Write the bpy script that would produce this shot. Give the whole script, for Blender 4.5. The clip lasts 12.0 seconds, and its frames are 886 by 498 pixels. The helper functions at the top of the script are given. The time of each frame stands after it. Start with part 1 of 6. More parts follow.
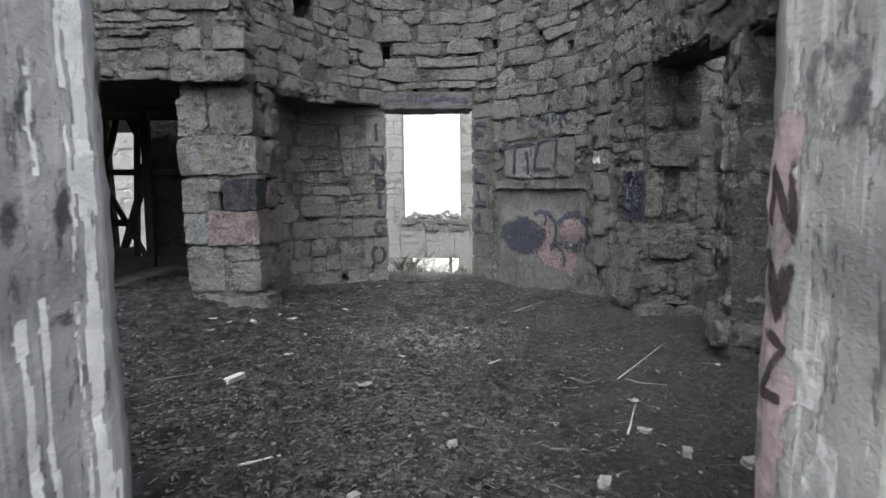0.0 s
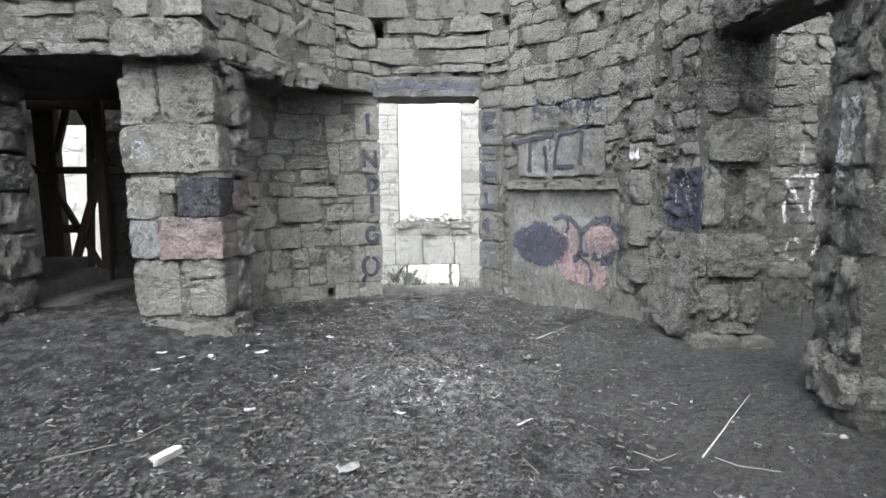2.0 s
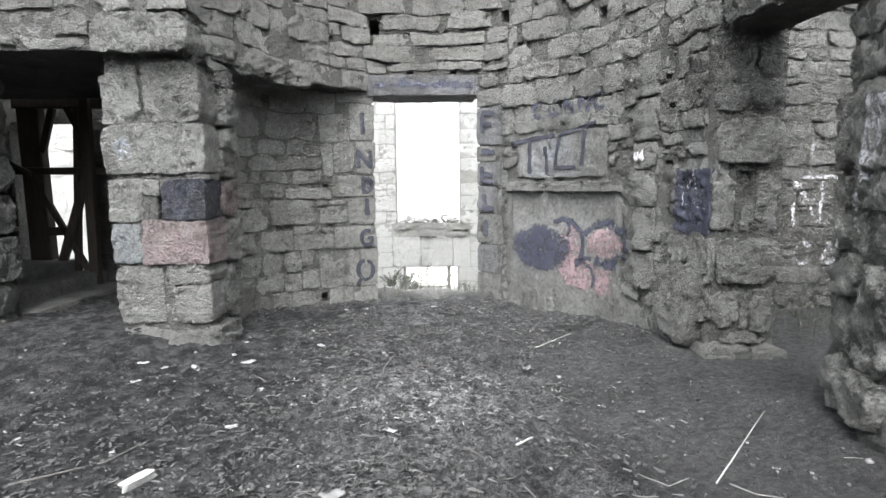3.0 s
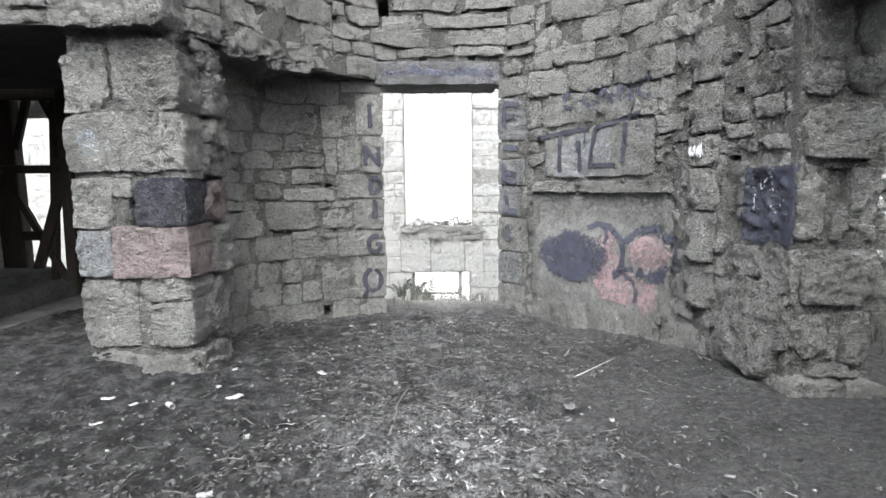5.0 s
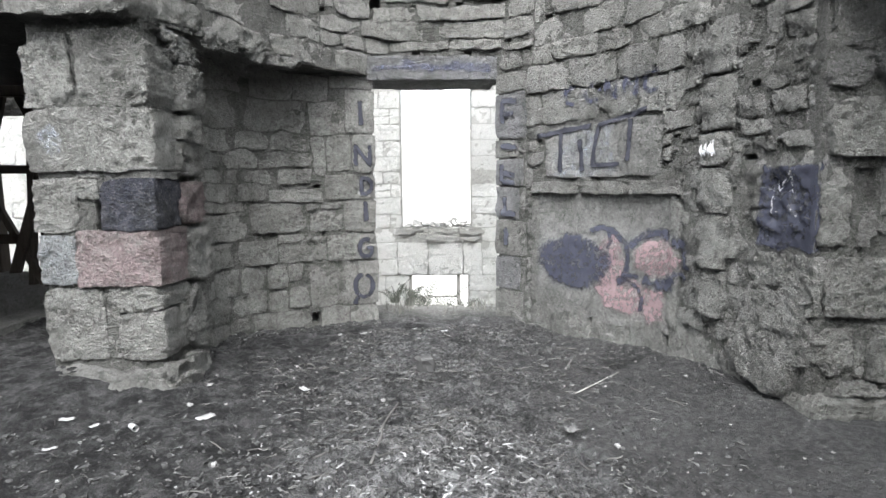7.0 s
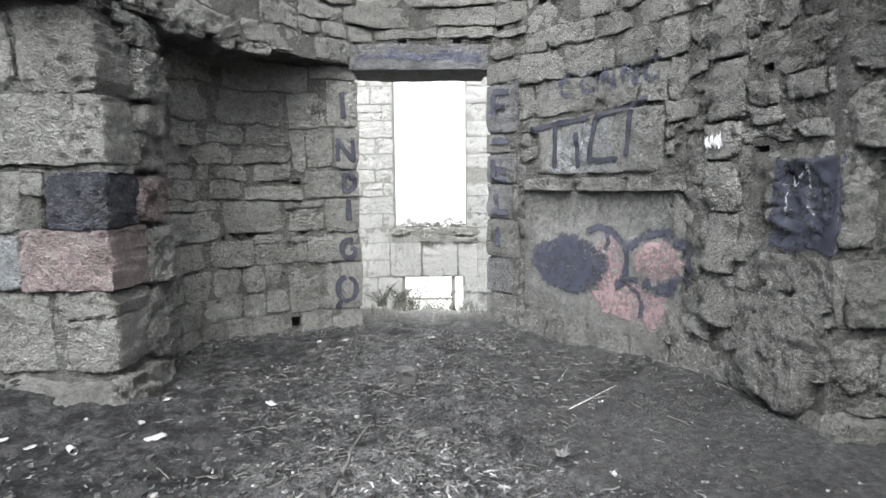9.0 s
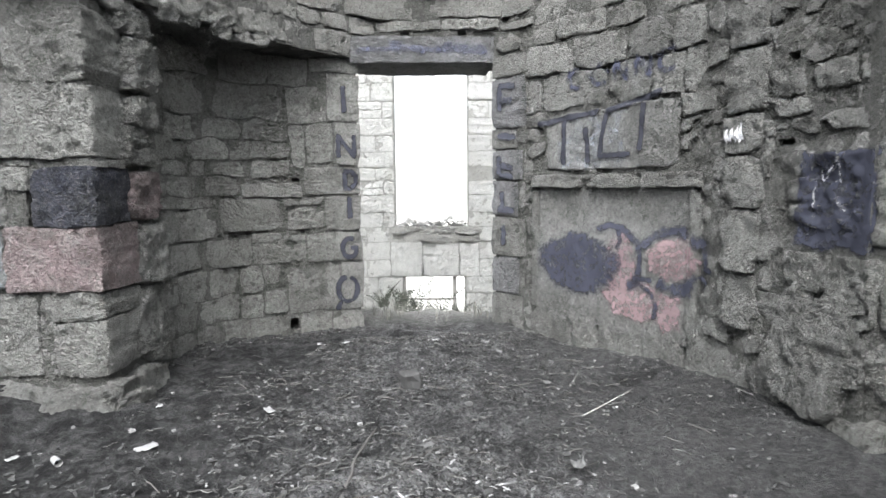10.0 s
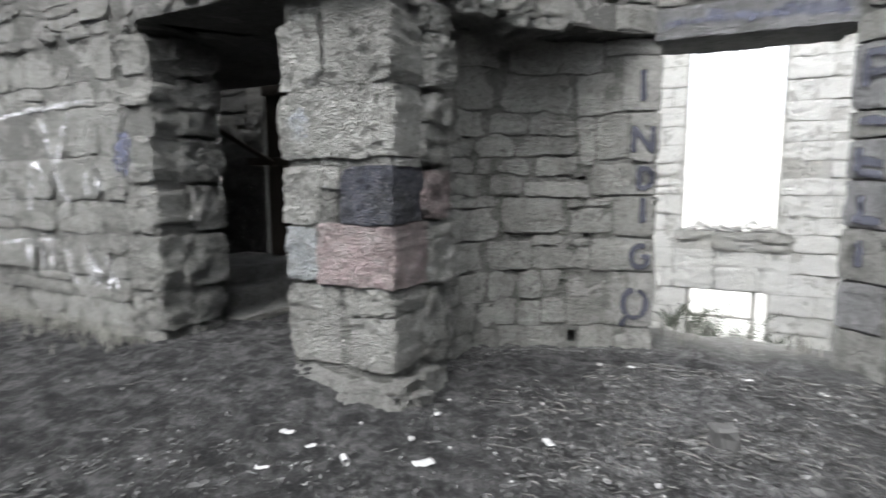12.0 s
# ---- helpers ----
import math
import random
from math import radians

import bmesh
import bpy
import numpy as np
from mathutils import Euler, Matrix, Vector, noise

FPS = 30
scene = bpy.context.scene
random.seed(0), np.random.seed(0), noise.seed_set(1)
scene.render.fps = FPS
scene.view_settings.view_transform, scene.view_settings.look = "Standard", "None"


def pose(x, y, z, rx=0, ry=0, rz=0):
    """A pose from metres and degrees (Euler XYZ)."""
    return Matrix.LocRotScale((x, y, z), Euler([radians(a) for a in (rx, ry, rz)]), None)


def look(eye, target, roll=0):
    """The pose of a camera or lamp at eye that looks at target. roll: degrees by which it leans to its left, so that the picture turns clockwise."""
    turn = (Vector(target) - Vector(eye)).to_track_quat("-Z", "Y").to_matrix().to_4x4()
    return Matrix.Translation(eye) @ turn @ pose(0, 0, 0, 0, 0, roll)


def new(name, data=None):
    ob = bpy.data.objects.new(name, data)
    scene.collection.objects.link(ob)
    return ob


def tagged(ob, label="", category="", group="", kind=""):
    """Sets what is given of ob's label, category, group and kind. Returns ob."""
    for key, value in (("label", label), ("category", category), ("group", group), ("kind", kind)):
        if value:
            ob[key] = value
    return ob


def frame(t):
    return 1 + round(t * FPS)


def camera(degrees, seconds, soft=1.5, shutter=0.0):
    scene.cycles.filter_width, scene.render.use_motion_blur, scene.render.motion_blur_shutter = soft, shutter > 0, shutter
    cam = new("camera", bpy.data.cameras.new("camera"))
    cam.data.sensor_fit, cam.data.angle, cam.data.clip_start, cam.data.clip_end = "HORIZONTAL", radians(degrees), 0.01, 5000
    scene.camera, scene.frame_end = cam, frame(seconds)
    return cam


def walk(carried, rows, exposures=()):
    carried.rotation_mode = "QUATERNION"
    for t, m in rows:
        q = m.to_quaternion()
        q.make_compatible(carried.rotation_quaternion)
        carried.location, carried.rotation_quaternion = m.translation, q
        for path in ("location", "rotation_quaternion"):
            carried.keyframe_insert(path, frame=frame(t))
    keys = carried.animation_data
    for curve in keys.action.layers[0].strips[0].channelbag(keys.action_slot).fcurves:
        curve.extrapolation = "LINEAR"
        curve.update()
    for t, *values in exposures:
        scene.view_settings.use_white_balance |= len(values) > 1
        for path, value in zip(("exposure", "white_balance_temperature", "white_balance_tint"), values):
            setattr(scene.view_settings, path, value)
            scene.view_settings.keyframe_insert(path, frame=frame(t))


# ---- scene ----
cam = camera(77.0, 12.0, 1.5, 0.4)
METRES, EYE, TILT, LEAN, TURN = 3.968, 1.5, 0.0, 0.0, 0.0
ROWS = [
    (0.0, 0.0, 0.0, 0.0, -0.07, -6.43, 0.65),
    (0.5, -0.0113, 0.0633, -0.0008, -0.33, -6.45, 0.67),
    (1.0, -0.0408, 0.1305, -0.005, -0.72, -6.45, 0.67),
    (1.5, -0.0427, 0.2274, -0.0032, -0.73, -6.44, 0.65),
    (2.0, -0.029, 0.3091, 0.0012, -0.7, -6.43, 0.63),
    (2.5, -0.0172, 0.3457, 0.002, -0.68, -6.43, 0.63),
    (3.0, -0.0188, 0.3676, 0.0058, -0.7, -6.44, 0.62),
    (3.5, -0.0321, 0.3911, 0.0084, -0.59, -6.47, 0.61),
    (5.5, -0.0532, 0.611, 0.0064, -0.17, -6.42, 0.58),
    (6.0, -0.0506, 0.6247, 0.008, -0.14, -6.42, 0.58),
    (6.5, -0.0393, 0.6432, 0.0107, -0.11, -6.41, 0.59),
    (8.5, -0.0171, 0.6895, -0.0057, -0.01, -6.39, 0.55),
    (9.0, 0.002, 0.7467, -0.0007, 0.01, -6.37, 0.54),
    (9.5, 0.0071, 0.7745, -0.0029, -0.02, -6.35, 0.52),
    (10.0, -0.0117, 0.7932, -0.0081, -0.12, -6.38, 0.52),
    (10.5, -0.0574, 0.8302, -0.0074, -0.54, -6.38, 0.52),
    (11.0, -0.0837, 0.8759, -0.0036, 2.41, -6.46, 0.47),
    (11.5, -0.0972, 0.9045, 0.0032, 11.81, -6.59, 0.27),
    (12.0, -0.0926, 0.9228, 0.0005, 26.56, -6.71, 0.02),
]
walk(cam, [(t, pose(0, 0, EYE, TILT, LEAN, TURN) @ pose(METRES * x, METRES * y, METRES * z, 90 + pitch, roll, yaw)) for t, x, y, z, yaw, pitch, roll in ROWS],
     exposures=[(t, s + 0.68, 6260, 10) for t, s in ((0.0, 0.55), (0.5, 0.65), (1.0, 0.9), (1.5, 1.25), (2.5, 1.65), (5.5, 1.65), (10.0, 1.5), (12.0, 1.5))])

# ---- world and light: overcast sky over roofless walls ----
world = bpy.data.worlds.new("overcast_sky")
scene.world = world
world.use_nodes = True
wn = world.node_tree
wn.nodes.clear()
sky = wn.nodes.new("ShaderNodeTexSky")
sky.sky_type, sky.sun_disc = "NISHITA", False
sky.sun_elevation, sky.sun_rotation = radians(54), radians(186)
sky.air_density, sky.dust_density = 1.0, 4.0
grey = wn.nodes.new("ShaderNodeHueSaturation")
grey.inputs["Saturation"].default_value = 0.12
back = wn.nodes.new("ShaderNodeBackground")
back.inputs["Strength"].default_value = 0.15
wout = wn.nodes.new("ShaderNodeOutputWorld")
wn.links.new(sky.outputs[0], grey.inputs["Color"])
wn.links.new(grey.outputs[0], back.inputs[0])
wn.links.new(back.outputs[0], wout.inputs[0])

sun = new("sun", bpy.data.lights.new("sun", "SUN"))
sun.data.energy, sun.data.angle, sun.data.color = 0.9, radians(40), (1.0, 0.985, 0.96)
sun.matrix_world = look((-1.0, -4.5, 13.5), (0, 5.0, 0))


# ---- materials ----
def nodes_of(name):
    m = bpy.data.materials.new(name)
    m.use_nodes = True
    t = m.node_tree
    return m, t, t.nodes["Principled BSDF"]


def add(t, kind, **sets):
    n = t.nodes.new(kind)
    for k, v in sets.items():
        n.inputs[k.replace("_", " ")].default_value = v
    return n


def ramp(t, src, stops):
    r = t.nodes.new("ShaderNodeValToRGB")
    e = r.color_ramp.elements
    while len(e) < len(stops):
        e.new(0.5)
    for el, (p, c) in zip(e, stops):
        el.position, el.color = p, (c, c, c, 1) if isinstance(c, float) else (*c, 1)
    t.links.new(src, r.inputs[0])
    return r.outputs[0]


def mix(t, fac, a, b, how="MIX"):
    m = t.nodes.new("ShaderNodeMix")
    m.data_type, m.blend_type = "RGBA", how
    for k, v in ((0, fac), (6, a), (7, b)):
        if isinstance(v, (int, float)):
            m.inputs[k].default_value = v
        elif isinstance(v, tuple):
            m.inputs[k].default_value = (*v, 1)
        else:
            t.links.new(v, m.inputs[k])
    return m.outputs[2]


def math_node(t, op, a, b=0.0):
    m = t.nodes.new("ShaderNodeMath")
    m.operation = op
    for k, v in enumerate((a, b)):
        if isinstance(v, (int, float)):
            m.inputs[k].default_value = v
        else:
            t.links.new(v, m.inputs[k])
    return m.outputs[0]


def place_of(t):
    return t.nodes.new("ShaderNodeNewGeometry").outputs["Position"]


def noise_of(t, where, scale, detail=6.0, rough=0.6, warp=0.0):
    n = add(t, "ShaderNodeTexNoise", Scale=scale, Detail=detail, Roughness=rough, Distortion=warp)
    t.links.new(where, n.inputs["Vector"])
    return n.outputs[0]


def ridges_of(t, where, scale):
    """Sharp-crested relief, as a chisel or a break leaves it."""
    n = t.nodes.new("ShaderNodeTexNoise")
    n.noise_type = "RIDGED_MULTIFRACTAL"
    for k, v in (("Scale", scale), ("Detail", 4.0), ("Roughness", 0.55), ("Lacunarity", 2.3), ("Offset", 0.8), ("Gain", 1.6), ("Distortion", 0.7)):
        n.inputs[k].default_value = v
    t.links.new(where, n.inputs["Vector"])
    return n.outputs[0]


def stone_material(name, dark, light, stain_shade=(0.05, 0.05, 0.042), wash=None, wash_amount=0.6, relief=1.0, streak=0.35, crack_amount=0.55):
    """Weathered limestone: tone by block, grain, pits, tooling scratches, soot and lichen."""
    m, t, b = nodes_of(name)
    where = place_of(t)
    geo = t.nodes.new("ShaderNodeNewGeometry")
    rnd = t.nodes.new("ShaderNodeObjectInfo").outputs["Random"]
    own = math_node(t, "FRACT", math_node(t, "ADD", rnd, math_node(t, "MULTIPLY", geo.outputs["Random Per Island"], 7.31)))
    big = noise_of(t, where, 1.7, 5, 0.65)
    mid = noise_of(t, where, 9.0, 8, 0.7, 0.4)
    fine = noise_of(t, where, 55.0, 6, 0.75)
    tone = math_node(t, "ADD", math_node(t, "MULTIPLY", own, 0.3), math_node(t, "ADD", math_node(t, "MULTIPLY", mid, 0.35), math_node(t, "MULTIPLY", big, 0.35)))
    col = mix(t, ramp(t, tone, [(0.2, 0.0), (0.95, 1.0)]), dark, light)
    col = mix(t, ramp(t, fine, [(0.4, 0.0), (0.6, 1.0)]), mix(t, 0.28, col, (0.07, 0.07, 0.066)), col)
    if wash:
        worn = ramp(t, math_node(t, "ADD", math_node(t, "MULTIPLY", mid, 0.6), math_node(t, "MULTIPLY", fine, 0.5)), [(0.36, 0.0), (0.6, 1.0)])
        col = mix(t, math_node(t, "MULTIPLY", worn, wash_amount), col, wash)
    dirt = ramp(t, math_node(t, "ADD", math_node(t, "MULTIPLY", big, 0.7), math_node(t, "MULTIPLY", mid, 0.4)), [(0.5, 0.0), (0.72, 1.0)])
    col = mix(t, math_node(t, "MULTIPLY", dirt, 0.6), col, stain_shade)
    # runs of dirt drawn down the wall
    stretch = add(t, "ShaderNodeMapping")
    stretch.inputs["Scale"].default_value = (5.0, 5.0, 0.55)
    t.links.new(where, stretch.inputs[0])
    run = ramp(t, noise_of(t, stretch.outputs[0], 1.0, 6, 0.65), [(0.52, 0.0), (0.72, 1.0)])
    col = mix(t, math_node(t, "MULTIPLY", run, streak), col, stain_shade)
    # pits and hollows of the broken face: grime and their small shade, as colour
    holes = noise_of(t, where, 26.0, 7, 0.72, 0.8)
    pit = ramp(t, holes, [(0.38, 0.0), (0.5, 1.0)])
    col = mix(t, math_node(t, "MULTIPLY", math_node(t, "SUBTRACT", 1.0, pit), 0.34), col, stain_shade)
    pale = ramp(t, noise_of(t, where, 31.0, 6, 0.8, 0.5), [(0.54, 0.0), (0.68, 1.0)])
    col = mix(t, math_node(t, "MULTIPLY", pale, 0.3), col, (0.58, 0.578, 0.555))
    # fine wandering cracks
    vein = math_node(t, "ABSOLUTE", math_node(t, "SUBTRACT", noise_of(t, where, 9.0, 5, 0.62, 0.9), 0.5))
    crack = math_node(t, "MULTIPLY", ramp(t, vein, [(0.0, 1.0), (0.022, 0.0)]), ramp(t, noise_of(t, where, 4.0, 3, 0.6), [(0.46, 0.0), (0.6, 1.0)]))
    col = mix(t, math_node(t, "MULTIPLY", crack, crack_amount), col, tuple(0.6 * c for c in stain_shade))
    t.links.new(col, b.inputs["Base Color"])
    b.inputs["Roughness"].default_value = 0.93
    b.inputs["Specular IOR Level"].default_value = 0.2
    # relief: hackly face, pits, chisel lines
    tool = add(t, "ShaderNodeMapping")
    tool.inputs["Rotation"].default_value = (0.5, 0.7, 0.3)
    tool.inputs["Scale"].default_value = (1.0, 1.4, 1.2)
    t.links.new(where, tool.inputs[0])
    chisel = ridges_of(t, tool.outputs[0], 27.0)
    h = math_node(t, "ADD", math_node(t, "MULTIPLY", mid, 0.9), math_node(t, "MULTIPLY", fine, 1.3))
    h = math_node(t, "ADD", h, math_node(t, "MULTIPLY", chisel, 0.6))
    h = math_node(t, "ADD", h, math_node(t, "MULTIPLY", pit, 1.0))
    h = math_node(t, "SUBTRACT", h, math_node(t, "MULTIPLY", crack, 0.5 * crack_amount))
    bump = add(t, "ShaderNodeBump", Strength=1.0, Distance=0.06 * relief)
    t.links.new(h, bump.inputs["Height"])
    t.links.new(bump.outputs[0], b.inputs["Normal"])
    return m


def plaster_material(name, base, under, patch, dark):
    """Old limewash on plaster: long runs, flaked edges, smoky smears."""
    m, t, b = nodes_of(name)
    where = place_of(t)

    def drawn(sx, sz, scale, detail, rough, warp=0.0):
        mp = add(t, "ShaderNodeMapping")
        mp.inputs["Scale"].default_value = (sx, sx, sz)
        t.links.new(where, mp.inputs[0])
        return noise_of(t, mp.outputs[0], scale, detail, rough, warp)

    run = drawn(15.0, 0.8, 1.3, 7, 0.68, 0.3)
    broad = drawn(4.0, 0.8, 0.9, 4, 0.55)
    flake = drawn(10.0, 3.0, 1.7, 9, 0.75)
    fine = noise_of(t, where, 60.0, 5, 0.7)
    smoke = noise_of(t, where, 2.6, 2, 0.4)
    col = mix(t, ramp(t, broad, [(0.4, 0.0), (0.62, 1.0)]), under, base)
    col = mix(t, math_node(t, "MULTIPLY", ramp(t, run, [(0.52, 0.0), (0.555, 1.0)]), 0.9), col, patch)
    col = mix(t, ramp(t, flake, [(0.6, 0.0), (0.625, 1.0)]), col, patch)
    col = mix(t, math_node(t, "MULTIPLY", ramp(t, flake, [(0.36, 1.0), (0.4, 0.0)]), 0.6), col, under)
    col = mix(t, math_node(t, "MULTIPLY", ramp(t, math_node(t, "ADD", math_node(t, "MULTIPLY", smoke, 0.7), math_node(t, "MULTIPLY", flake, 0.3)), [(0.5, 0.0), (0.62, 1.0)]), 0.75), col, dark)
    col = mix(t, math_node(t, "MULTIPLY", fine, 0.22), col, under)
    t.links.new(col, b.inputs["Base Color"])
    b.inputs["Roughness"].default_value = 0.85
    b.inputs["Specular IOR Level"].default_value = 0.25
    h = math_node(t, "ADD", math_node(t, "MULTIPLY", ramp(t, flake, [(0.58, 0.0), (0.63, 1.0)]), 0.5), math_node(t, "MULTIPLY", fine, 0.3))
    h = math_node(t, "ADD", h, math_node(t, "MULTIPLY", noise_of(t, where, 12.0, 5, 0.6), 0.6))
    bump = add(t, "ShaderNodeBump", Strength=0.9, Distance=0.02)
    t.links.new(h, bump.inputs["Height"])
    t.links.new(bump.outputs[0], b.inputs["Normal"])
    return m


def paint_material(name, colour, cover=0.75, grain=30.0):
    """Sprayed paint, broken where the stone under it is rough."""
    m, t, b = nodes_of(name)
    where = place_of(t)
    n = math_node(t, "ADD", math_node(t, "MULTIPLY", noise_of(t, where, grain, 6, 0.7), 0.6), math_node(t, "MULTIPLY", noise_of(t, where, 6.0, 4, 0.6), 0.4))
    edge = t.nodes.new("ShaderNodeAttribute")
    edge.attribute_name = "spray"
    n = math_node(t, "ADD", n, math_node(t, "MULTIPLY", math_node(t, "SUBTRACT", edge.outputs["Fac"], 1.0), 0.34))
    a = ramp(t, n, [(0.62 - 0.35 * cover, 0.0), (0.78 - 0.35 * cover, 1.0)])
    lim = tuple(min(1.0, c * 1.5 + 0.02) for c in colour)
    t.links.new(mix(t, noise_of(t, where, 14.0, 5, 0.7), colour, lim), b.inputs["Base Color"])
    t.links.new(math_node(t, "MULTIPLY", a, min(1.0, cover + 0.15)), b.inputs["Alpha"])
    b.inputs["Roughness"].default_value = 0.9
    b.inputs["Specular IOR Level"].default_value = 0.1
    bump = add(t, "ShaderNodeBump", Strength=0.7, Distance=0.03)
    t.links.new(noise_of(t, where, 11.0, 8, 0.7, 0.4), bump.inputs["Height"])
    t.links.new(bump.outputs[0], b.inputs["Normal"])
    return m


def plain_material(name, a, bcol, scale=20.0, rough=0.85, stretch=(1, 1, 1), relief=0.3, distance=0.01):
    m, t, b = nodes_of(name)
    mp = add(t, "ShaderNodeMapping")
    mp.inputs["Scale"].default_value = stretch
    t.links.new(place_of(t), mp.inputs[0])
    n = noise_of(t, mp.outputs[0], scale, 7, 0.65, 0.3)
    rnd = t.nodes.new("ShaderNodeNewGeometry").outputs["Random Per Island"]
    tone = math_node(t, "ADD", math_node(t, "MULTIPLY", n, 0.8), math_node(t, "MULTIPLY", rnd, 0.35))
    t.links.new(mix(t, ramp(t, tone, [(0.3, 0.0), (0.8, 1.0)]), a, bcol), b.inputs["Base Color"])
    b.inputs["Roughness"].default_value = rough
    b.inputs["Specular IOR Level"].default_value = 0.25
    bump = add(t, "ShaderNodeBump", Strength=relief, Distance=distance)
    t.links.new(n, bump.inputs["Height"])
    t.links.new(bump.outputs[0], b.inputs["Normal"])
    return m


def soil_material():
    """Trodden dark earth with pale ash and leaf dust along the middle."""
    m, t, b = nodes_of("soil")
    where = place_of(t)
    big = noise_of(t, where, 0.9, 5, 0.6)
    mid = noise_of(t, where, 7.0, 8, 0.7)
    fine = noise_of(t, where, 70.0, 6, 0.8)
    xyz = t.nodes.new("ShaderNodeSeparateXYZ")
    t.links.new(where, xyz.inputs[0])
    off = math_node(t, "ABSOLUTE", math_node(t, "ADD", math_node(t, "ADD", xyz.outputs[0], 0.15), math_node(t, "MULTIPLY", math_node(t, "SUBTRACT", big, 0.5), 2.4)))
    strip = ramp(t, off, [(0.6, 1.0), (1.5, 0.0)])
    col = mix(t, ramp(t, mid, [(0.42, 0.0), (0.6, 1.0)]), (0.042, 0.042, 0.042), (0.175, 0.1747, 0.1735))
    col = mix(t, ramp(t, math_node(t, "ADD", big, math_node(t, "MULTIPLY", xyz.outputs[0], 0.06)), [(0.42, 0.0), (0.62, 1.0)]), col, (0.19, 0.1897, 0.189))
    crumb = ramp(t, noise_of(t, where, 21.0, 6, 0.8), [(0.4, 0.0), (0.62, 1.0)])
    col = mix(t, math_node(t, "MULTIPLY", math_node(t, "SUBTRACT", 1.0, crumb), 0.6), col, (0.022, 0.022, 0.022))
    damp = ramp(t, noise_of(t, where, 3.1, 6, 0.7), [(0.5, 0.0), (0.6, 1.0)])
    col = mix(t, math_node(t, "MULTIPLY", math_node(t, "MULTIPLY", damp, ramp(t, xyz.outputs[0], [(0.0, 1.0), (1.0, 0.25)])), 0.6), col, (0.016, 0.016, 0.0165))
    ash = math_node(t, "MULTIPLY", ramp(t, noise_of(t, where, 3.4, 9, 0.76, 0.5), [(0.46, 0.0), (0.56, 1.0)]), crumb)
    col = mix(t, math_node(t, "MULTIPLY", math_node(t, "MULTIPLY", ash, strip), 0.85), col, (0.4, 0.4, 0.402))
    # the cold fireplace, white with ash
    hearth = t.nodes.new("ShaderNodeVectorMath")
    hearth.operation = "DISTANCE"
    hearth.inputs[1].default_value = (-0.15, 5.3, 0.0)
    t.links.new(where, hearth.inputs[0])
    white = math_node(t, "MULTIPLY", ramp(t, hearth.outputs["Value"], [(0.25, 1.0), (1.1, 0.0)]), ramp(t, noise_of(t, where, 6.5, 8, 0.75, 0.6), [(0.47, 0.0), (0.58, 1.0)]))
    col = mix(t, math_node(t, "MULTIPLY", white, 0.9), col, (0.62, 0.62, 0.62))
    # matted litter: dark and pale fibres trodden into the strip
    mat = noise_of(t, where, 30.0, 6, 0.75, 1.8)
    wide = ramp(t, off, [(0.7, 1.0), (1.9, 0.15)])
    col = mix(t, math_node(t, "MULTIPLY", ramp(t, mat, [(0.54, 0.0), (0.62, 1.0)]), math_node(t, "MULTIPLY", wide, 0.4)), col, (0.25, 0.25, 0.25))
    col = mix(t, math_node(t, "MULTIPLY", ramp(t, mat, [(0.4, 1.0), (0.48, 0.0)]), math_node(t, "MULTIPLY", wide, 0.7)), col, (0.014, 0.014, 0.014))
    grain = noise_of(t, where, 160.0, 4, 0.8)
    col = mix(t, math_node(t, "MULTIPLY", ramp(t, grain, [(0.4, 1.0), (0.52, 0.0)]), 0.5), col, (0.02, 0.02, 0.02))
    rut = math_node(t, "ABSOLUTE", math_node(t, "SUBTRACT", noise_of(t, where, 13.0, 6, 0.65, 1.0), 0.5))
    col = mix(t, math_node(t, "MULTIPLY", ramp(t, rut, [(0.0, 1.0), (0.035, 0.0)]), math_node(t, "MULTIPLY", wide, 0.6)), col, (0.012, 0.012, 0.012))
    fibre = math_node(t, "ABSOLUTE", math_node(t, "SUBTRACT", noise_of(t, where, 19.0, 4, 0.6, 1.5), 0.5))
    thread = math_node(t, "MULTIPLY", ramp(t, fibre, [(0.0, 1.0), (0.014, 0.0)]), ramp(t, noise_of(t, where, 11.0, 3, 0.6), [(0.48, 0.0), (0.6, 1.0)]))
    col = mix(t, math_node(t, "MULTIPLY", thread, math_node(t, "MULTIPLY", wide, 0.45)), col, (0.4, 0.4, 0.395))
    speck = ramp(t, noise_of(t, where, 120.0, 3, 0.9), [(0.66, 0.0), (0.73, 1.0)])
    col = mix(t, math_node(t, "MULTIPLY", speck, 0.5), col, (0.24, 0.24, 0.237))
    # paler outdoors; from y 8.7 indoors, window light is painted into the earth
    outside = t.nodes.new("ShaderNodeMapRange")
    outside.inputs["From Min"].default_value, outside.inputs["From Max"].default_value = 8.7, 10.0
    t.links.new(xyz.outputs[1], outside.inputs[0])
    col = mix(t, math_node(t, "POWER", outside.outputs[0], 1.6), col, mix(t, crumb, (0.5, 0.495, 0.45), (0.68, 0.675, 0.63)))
    t.links.new(col, b.inputs["Base Color"])
    b.inputs["Roughness"].default_value = 0.96
    b.inputs["Specular IOR Level"].default_value = 0.15
    h = math_node(t, "ADD", mid, math_node(t, "ADD", math_node(t, "MULTIPLY", fine, 0.45), math_node(t, "ADD", math_node(t, "MULTIPLY", mat, 0.7), math_node(t, "MULTIPLY", crumb, 0.45))))
    bump = add(t, "ShaderNodeBump", Strength=1.0, Distance=0.1)
    t.links.new(h, bump.inputs["Height"])
    t.links.new(bump.outputs[0], b.inputs["Normal"])
    return m


